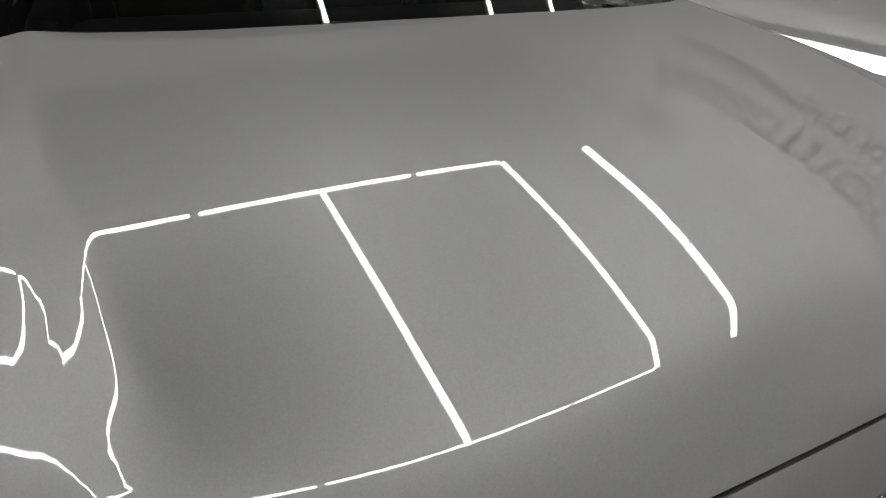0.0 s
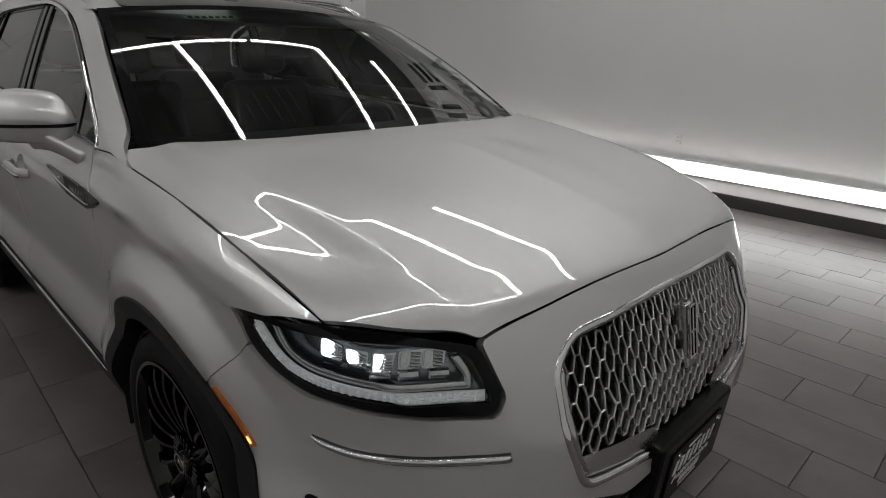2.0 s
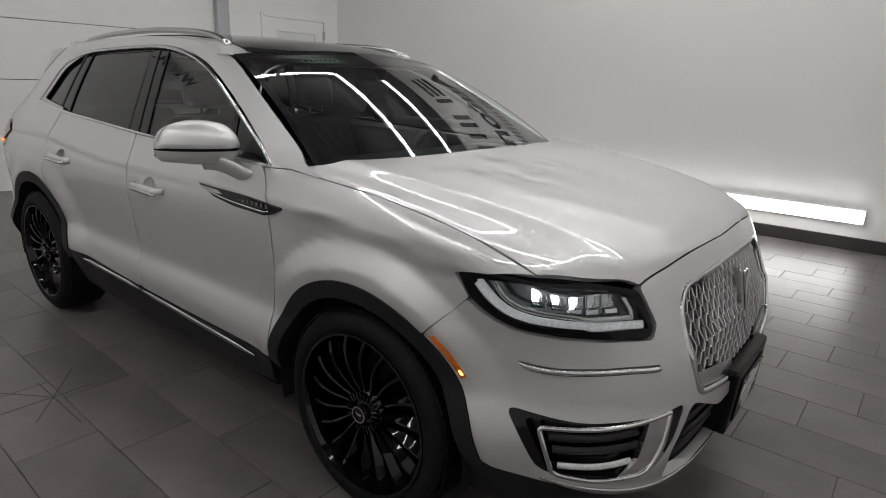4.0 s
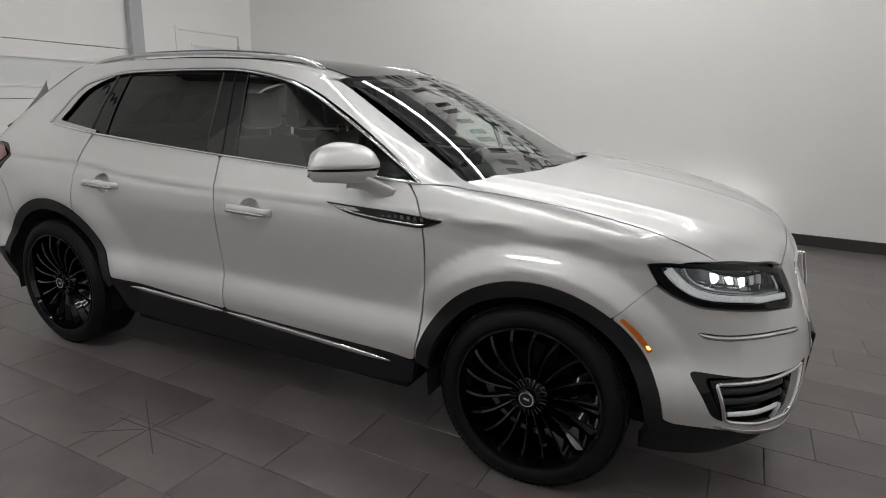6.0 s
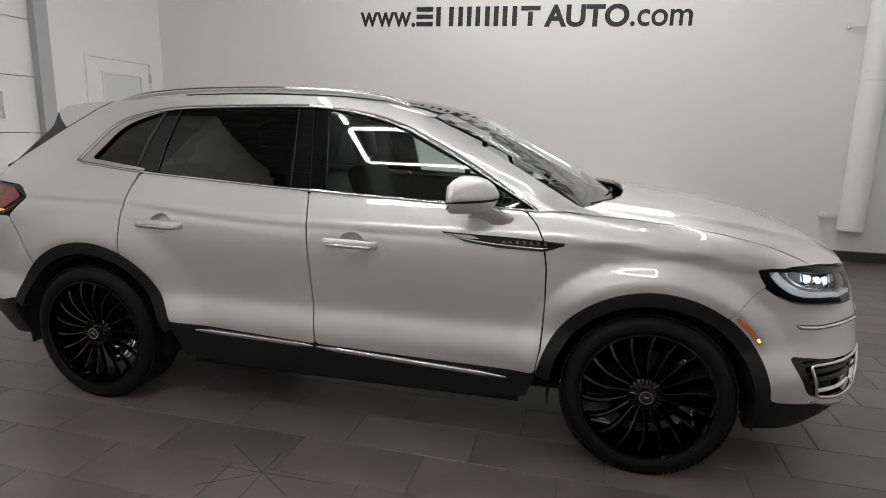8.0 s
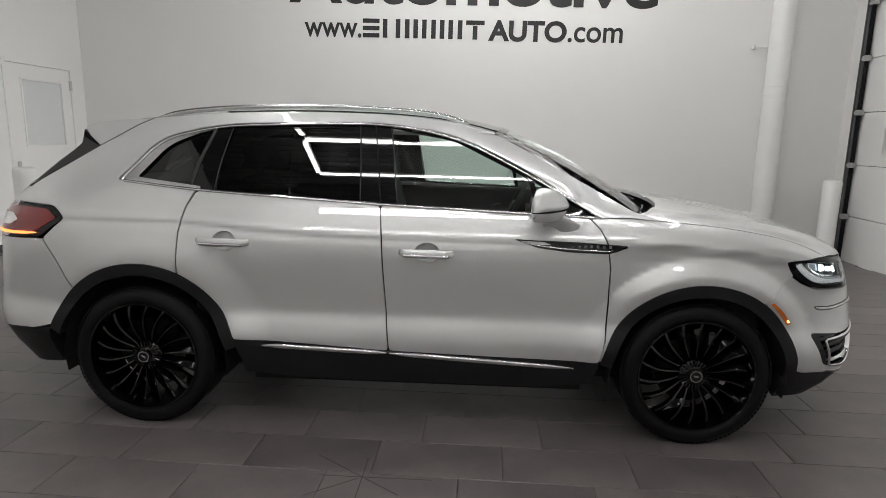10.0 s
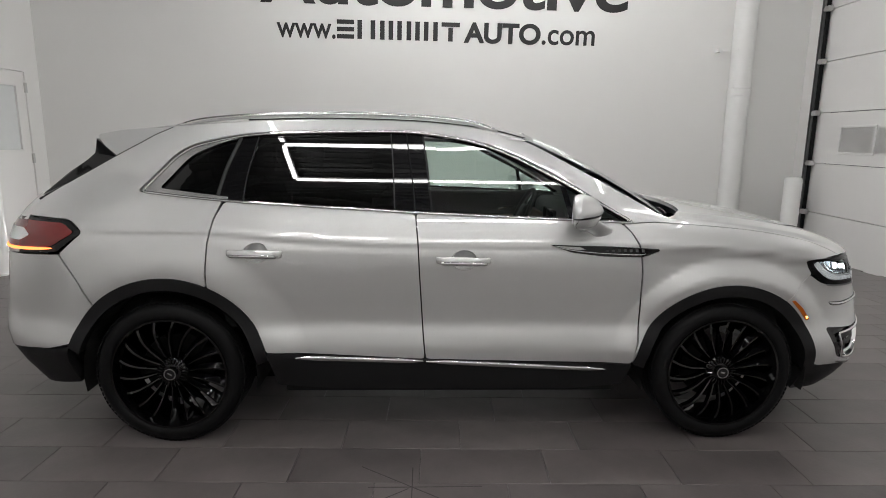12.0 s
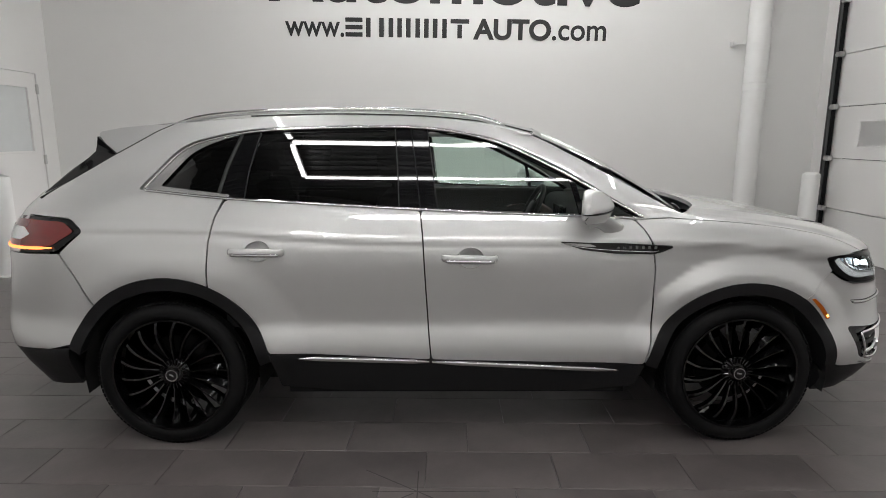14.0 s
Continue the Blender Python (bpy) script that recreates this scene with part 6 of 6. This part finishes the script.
# tail lamps
TAIL = [(-1.817, -0.885, 1.094), (-1.89, -0.868, 1.148), (-2.13, -0.83, 1.158), (-2.30, -0.70, 1.15), (-2.36, -0.45, 1.13), (-2.36, -0.45, 1.00), (-2.30, -0.70, 0.985), (-2.10, -0.84, 0.988), (-1.925, -0.885, 0.996)]
tail_pts = [on_rear(*p) for p in TAIL]
tail_loop = rounded([(*p, 0.02) for p in tail_pts], 0.02, 0.02)
for s in (1, -1):
    def surf(uv, s=s):
        return S_rear(np.asarray(uv)) * [1, s, 1]
    lamp = panel("tail_lamp", tail_loop, surf, GLOSS_BLACK, car, step=0.04, rim=0.02, lift=-0.003, flip=s < 0, label="dark red lit tail lamp in a black frame")
    pm = np.mean(tail_pts, 0)
    red = [(pm[0] + (p[0] - pm[0]) * 0.90, pm[1] + (p[1] - pm[1]) * 0.74 + 0.006) for p in tail_pts]
    panel("red_lens", rounded([(*p, 0.02) for p in red], 0.02, 0.02), surf, RED_PLASTIC, lamp, step=0.04, rim=0.003, lift=0.002, flip=s < 0, label="red lens")
    e = [on_rear(-2.13, -0.83, 1.0), on_rear(-2.0, -0.87, 1.0)]
    u0, u1 = max(p[0] for p in tail_pts), min(p[0] for p in tail_pts)
    panel("clear_window", rounded([(u1 + 0.10, 1.045, 0.01), (u1 + 0.36, 1.045, 0.01), (u1 + 0.40, 1.072, 0.01), (u1 + 0.36, 1.105, 0.01), (u1 + 0.10, 1.105, 0.01)], 0.01, 0.02), surf, DRL, lamp, step=0.04, rim=0.002, lift=0.005, flip=s < 0, label="clear reversing lamp window")
    uvs = curve2([(u1 + 0.06, 1.008), (u1 + 0.25, 1.008), (u1 + 0.42, 1.010), (u0 - 0.10, 1.014)], 20)
    n = normals_of(surf, uvs) * s
    sweep("tail_strip", surf(uvs) + n * 0.004, TAIL_GLOW, lamp, 0.003, 2.4, n, label="glowing red strip", taper=lambda q: 1.0 if q < 0.8 else 1.0 - 3 * (q - 0.8))

# stock sticker at the top of the windshield, its figures as bars
st = panel("windshield_sticker", np.array([(-0.62, 0.865), (-0.33, 0.865), (-0.33, 0.905), (-0.62, 0.905)]), S_wind, simple("sticker", (0.55, 0.68, 0.60), 0.5), car, step=0.1, rim=0.0, lift=-0.003, label="pale green stock sticker behind the glass")
for k in range(7):
    u0 = -0.60 + 0.037 * k
    panel("figure_bar", np.array([(u0, 0.872), (u0 + 0.024, 0.872), (u0 + 0.024, 0.898), (u0, 0.898)]), S_wind, INK, st, step=0.1, rim=0.0, lift=-0.002)

# wipers
for s0, s1, v1 in ((-0.45, -0.90, 0.03), (0.30, -0.30, 0.028)):
    uvs = curve2([(s0, -0.07), ((s0 + s1) / 2, -0.06 + v1 * 0.45), (s1, -0.055 + v1)], 16)
    n = normals_of(S_wind, uvs)
    sweep("wiper", S_wind(uvs) + n * 0.012, PLASTIC, car, 0.005, 1.3, n, label="black wiper arm", taper=lambda q: 1.2 - 0.6 * q)

# ---- cabin ----
def rounded_block(name, lo, hi, bevel, mat, parent, label="", m=None):
    bm = bmesh.new()
    box(bm, lo, hi, bevel, m, 3)
    return part(name, bm, mat, parent, label, smooth=True, angle=50)


for sx, sy in ((0.02, -0.37), (0.02, 0.37), (-0.88, -0.37), (-0.88, 0.37)):
    seat = tagged(new("seat"), "dark leather seat with headrest")
    seat.parent = car
    seat.matrix_local = pose(sx, sy, 0.62)
    rounded_block("cushion", (-0.22, -0.25, 0.0), (0.30, 0.25, 0.16), 0.05, LEATHER, seat)
    rounded_block("backrest", (-0.09, -0.25, 0.0), (0.06, 0.25, 0.58), 0.055, LEATHER, seat, m=pose(-0.20, 0, 0.08, 0, -16, 0))
    rounded_block("headrest", (-0.055, -0.13, 0.0), (0.055, 0.13, 0.19), 0.045, LEATHER, seat, m=pose(-0.375, 0, 0.675, 0, -10, 0))
    for dy in (-0.05, 0.05):
        bm = bmesh.new()
        lathe(bm, [(0.006, 0), (0.006, 0.1), (0, 0.1)], pose(-0.355, dy, 0.60, 0, -12, 0), 10)
        part("headrest_post", bm, CHROME, seat)
rounded_block("dashboard", (0.70, -0.74, 0.86), (1.12, 0.74, 1.145), 0.07, LEATHER, car, "dark padded dashboard")
rounded_block("dash_trim", (0.672, -0.72, 0.98), (0.70, 0.72, 1.05), 0.01, TAN, car, "brown dashboard trim")
rounded_block("centre_screen", (0.655, -0.13, 0.99), (0.69, 0.13, 1.12), 0.008, GLOSS_BLACK, car, "black centre screen")
rounded_block("console", (-0.25, -0.12, 0.5), (0.70, 0.12, 0.86), 0.04, LEATHER, car, "dark centre console")
for s in (-1, 1):
    rounded_block("door_trim", (-1.1, min(s * 0.72, s * 0.80), 0.65), (0.86, max(s * 0.72, s * 0.80), 1.165), 0.03, LEATHER, car, "dark inner door trim")
    rounded_block("arm_rest", (-0.05, min(s * 0.66, s * 0.73), 0.93), (0.55, max(s * 0.66, s * 0.73), 0.99), 0.02, TAN, car, "brown door arm rest")
    bm = bmesh.new()
    sweep("", np.stack([np.linspace(0.42, 0.60, 10), np.full(10, s * 0.70), 1.03 + 0.02 * np.sin(np.linspace(0, 3.1, 10))], 1), None, None, 0.008, 1.4, (0, 0, 1), bm=bm)
    part("inner_handle", bm, CHROME, car)
wheel_ring = new("steering_wheel")
wheel_ring.parent = car
wheel_ring.matrix_local = pose(0.55, 0.37, 1.04, 0, -65, 0)
tagged(wheel_ring, "dark leather steering wheel")
bm = bmesh.new()
ang = np.linspace(0, 2 * math.pi, 41)[:-1]
sweep("", np.stack([0.185 * np.cos(ang), 0.185 * np.sin(ang), 0 * ang], 1), None, None, 0.016, 1.0, (0, 0, 1), closed=True, bm=bm)
part("rim", bm, LEATHER, wheel_ring, smooth=True)
rounded_block("hub", (-0.09, -0.08, -0.03), (0.07, 0.08, 0.02), 0.025, LEATHER, wheel_ring)
for a in (90, 210, 330):
    rounded_block("spoke", (0.05, -0.02, -0.01), (0.18, 0.02, 0.01), 0.006, SATIN, wheel_ring, m=pose(0, 0, 0, 0, 0, a))
LINER = simple("headliner", (0.42, 0.41, 0.39), 0.9, bump=0.2)
panel("headliner", np.array([(-1.6, -0.94), (0.33, -0.94), (0.33, 0.94), (-1.6, 0.94)], float), S_roof, LINER, car, step=0.15, rim=0.0, lift=-0.035, label="pale grey headliner")
rounded_block("load_cover", (-1.95, -0.60, 0.95), (-1.12, 0.60, 1.10), 0.03, LEATHER, car, "dark load area cover")
rounded_block("inner_mirror", (0.52, -0.11, 1.40), (0.545, 0.11, 1.465), 0.012, GLOSS_BLACK, car, "black interior mirror")


# ---- the tiled floor, piece by piece ----
bm = bmesh.new()
ys = np.linspace(Y_FRONT - 0.2, Y_BACK + 0.2, 40)
prev = None
for yv in ys:
    row = [bm.verts.new((xv, yv, floor_z(yv) - 0.0125)) for xv in (X_LEFT - 0.2, X_RIGHT + 0.2)]
    if prev:
        bm.faces.new([prev[0], prev[1], row[1], row[0]])
    prev = row
floor = setting("floor", bm, GROUT, "large dark grey stone-look floor tiles", "floor")
LONG, WIDE, JOINT = 0.61, 0.305, 0.003


def tile_mesh():
    bm = bmesh.new()
    box(bm, (-LONG / 2 + JOINT / 2, -WIDE / 2 + JOINT / 2, -0.012), (LONG / 2 - JOINT / 2, WIDE / 2 - JOINT / 2, 0.0), 0.0)
    top = [e for e in bm.edges if all(v.co.z > -0.001 for v in e.verts)]
    bmesh.ops.bevel(bm, geom=top, offset=0.0015, segments=1, affect="EDGES")
    me = bpy.data.meshes.new("tile")
    bm.to_mesh(me)
    bm.free()
    me.materials.append(TILE)
    return me


TILE_MESH = tile_mesh()
rng = random.Random(4)
far = bmesh.new()
near_count = 0
r0 = int((Y_FRONT - (-0.41)) / WIDE) - 1
for r in range(r0, 20):
    yc = -0.41 + WIDE * (r + 0.5)
    if yc - WIDE / 2 < Y_FRONT - 0.1 or yc + WIDE / 2 > Y_BACK + 0.12:
        continue
    shift = (0.48 + 0.2033 * r) % LONG
    k = int((X_LEFT - shift) / LONG) - 1
    while True:
        xc = shift + LONG * (k + 0.5)
        k += 1
        if xc < X_LEFT - 0.1:
            continue
        if xc > X_RIGHT + 0.1:
            break
        m = pose(xc, yc, floor_z(yc) + rng.uniform(-0.0006, 0.0), math.degrees(math.atan((floor_z(yc + 0.1) - floor_z(yc - 0.1)) / 0.2)))
        close = (-2.9 < xc < 3.2 and -2.4 < yc < -0.3) or (1.9 < xc < 4.2 and -0.5 < yc < 4.4)
        if close and near_count < 300:
            near_count += 1
            ob = new("tile", TILE_MESH)
            ob.parent = floor
            ob.matrix_local = m
        else:
            x0, x1, y0, y1 = xc - LONG / 2 + JOINT / 2, xc + LONG / 2 - JOINT / 2, yc - WIDE / 2 + JOINT / 2, yc + WIDE / 2 - JOINT / 2
            vs = [far.verts.new((px, py, floor_z(py) + dz)) for dz in (-0.012, 0.0) for px, py in ((x0, y0), (x1, y0), (x1, y1), (x0, y1))]
            far.faces.new(vs[4:])
            for i in range(4):
                far.faces.new([vs[i], vs[(i + 1) % 4], vs[4 + (i + 1) % 4], vs[4 + i]])
rest = part("floor_tiles", far, TILE, floor)
tagged(rest, "dark grey stone-look floor tiles", "", "", "stuff")
# saw cuts that meet at a low point of the floor
cuts = tagged(new("floor_cuts"), "thin dark cuts crossing in the floor tiles", "floor marks", "", "structure")
for ang, l0, l1 in ((0, -0.20, 0.32), (90, -0.25, 0.16), (145, -0.05, 0.30), (35, -0.28, -0.02), (-35, 0.02, 0.22)):
    bm = bmesh.new()
    box(bm, (l0, -0.0025, 0.0006), (l1, 0.0025, 0.0016), 0.0, pose(-0.19, -1.355, 0, 0, 0, ang))
    part("cut", bm, GROUT, cuts)
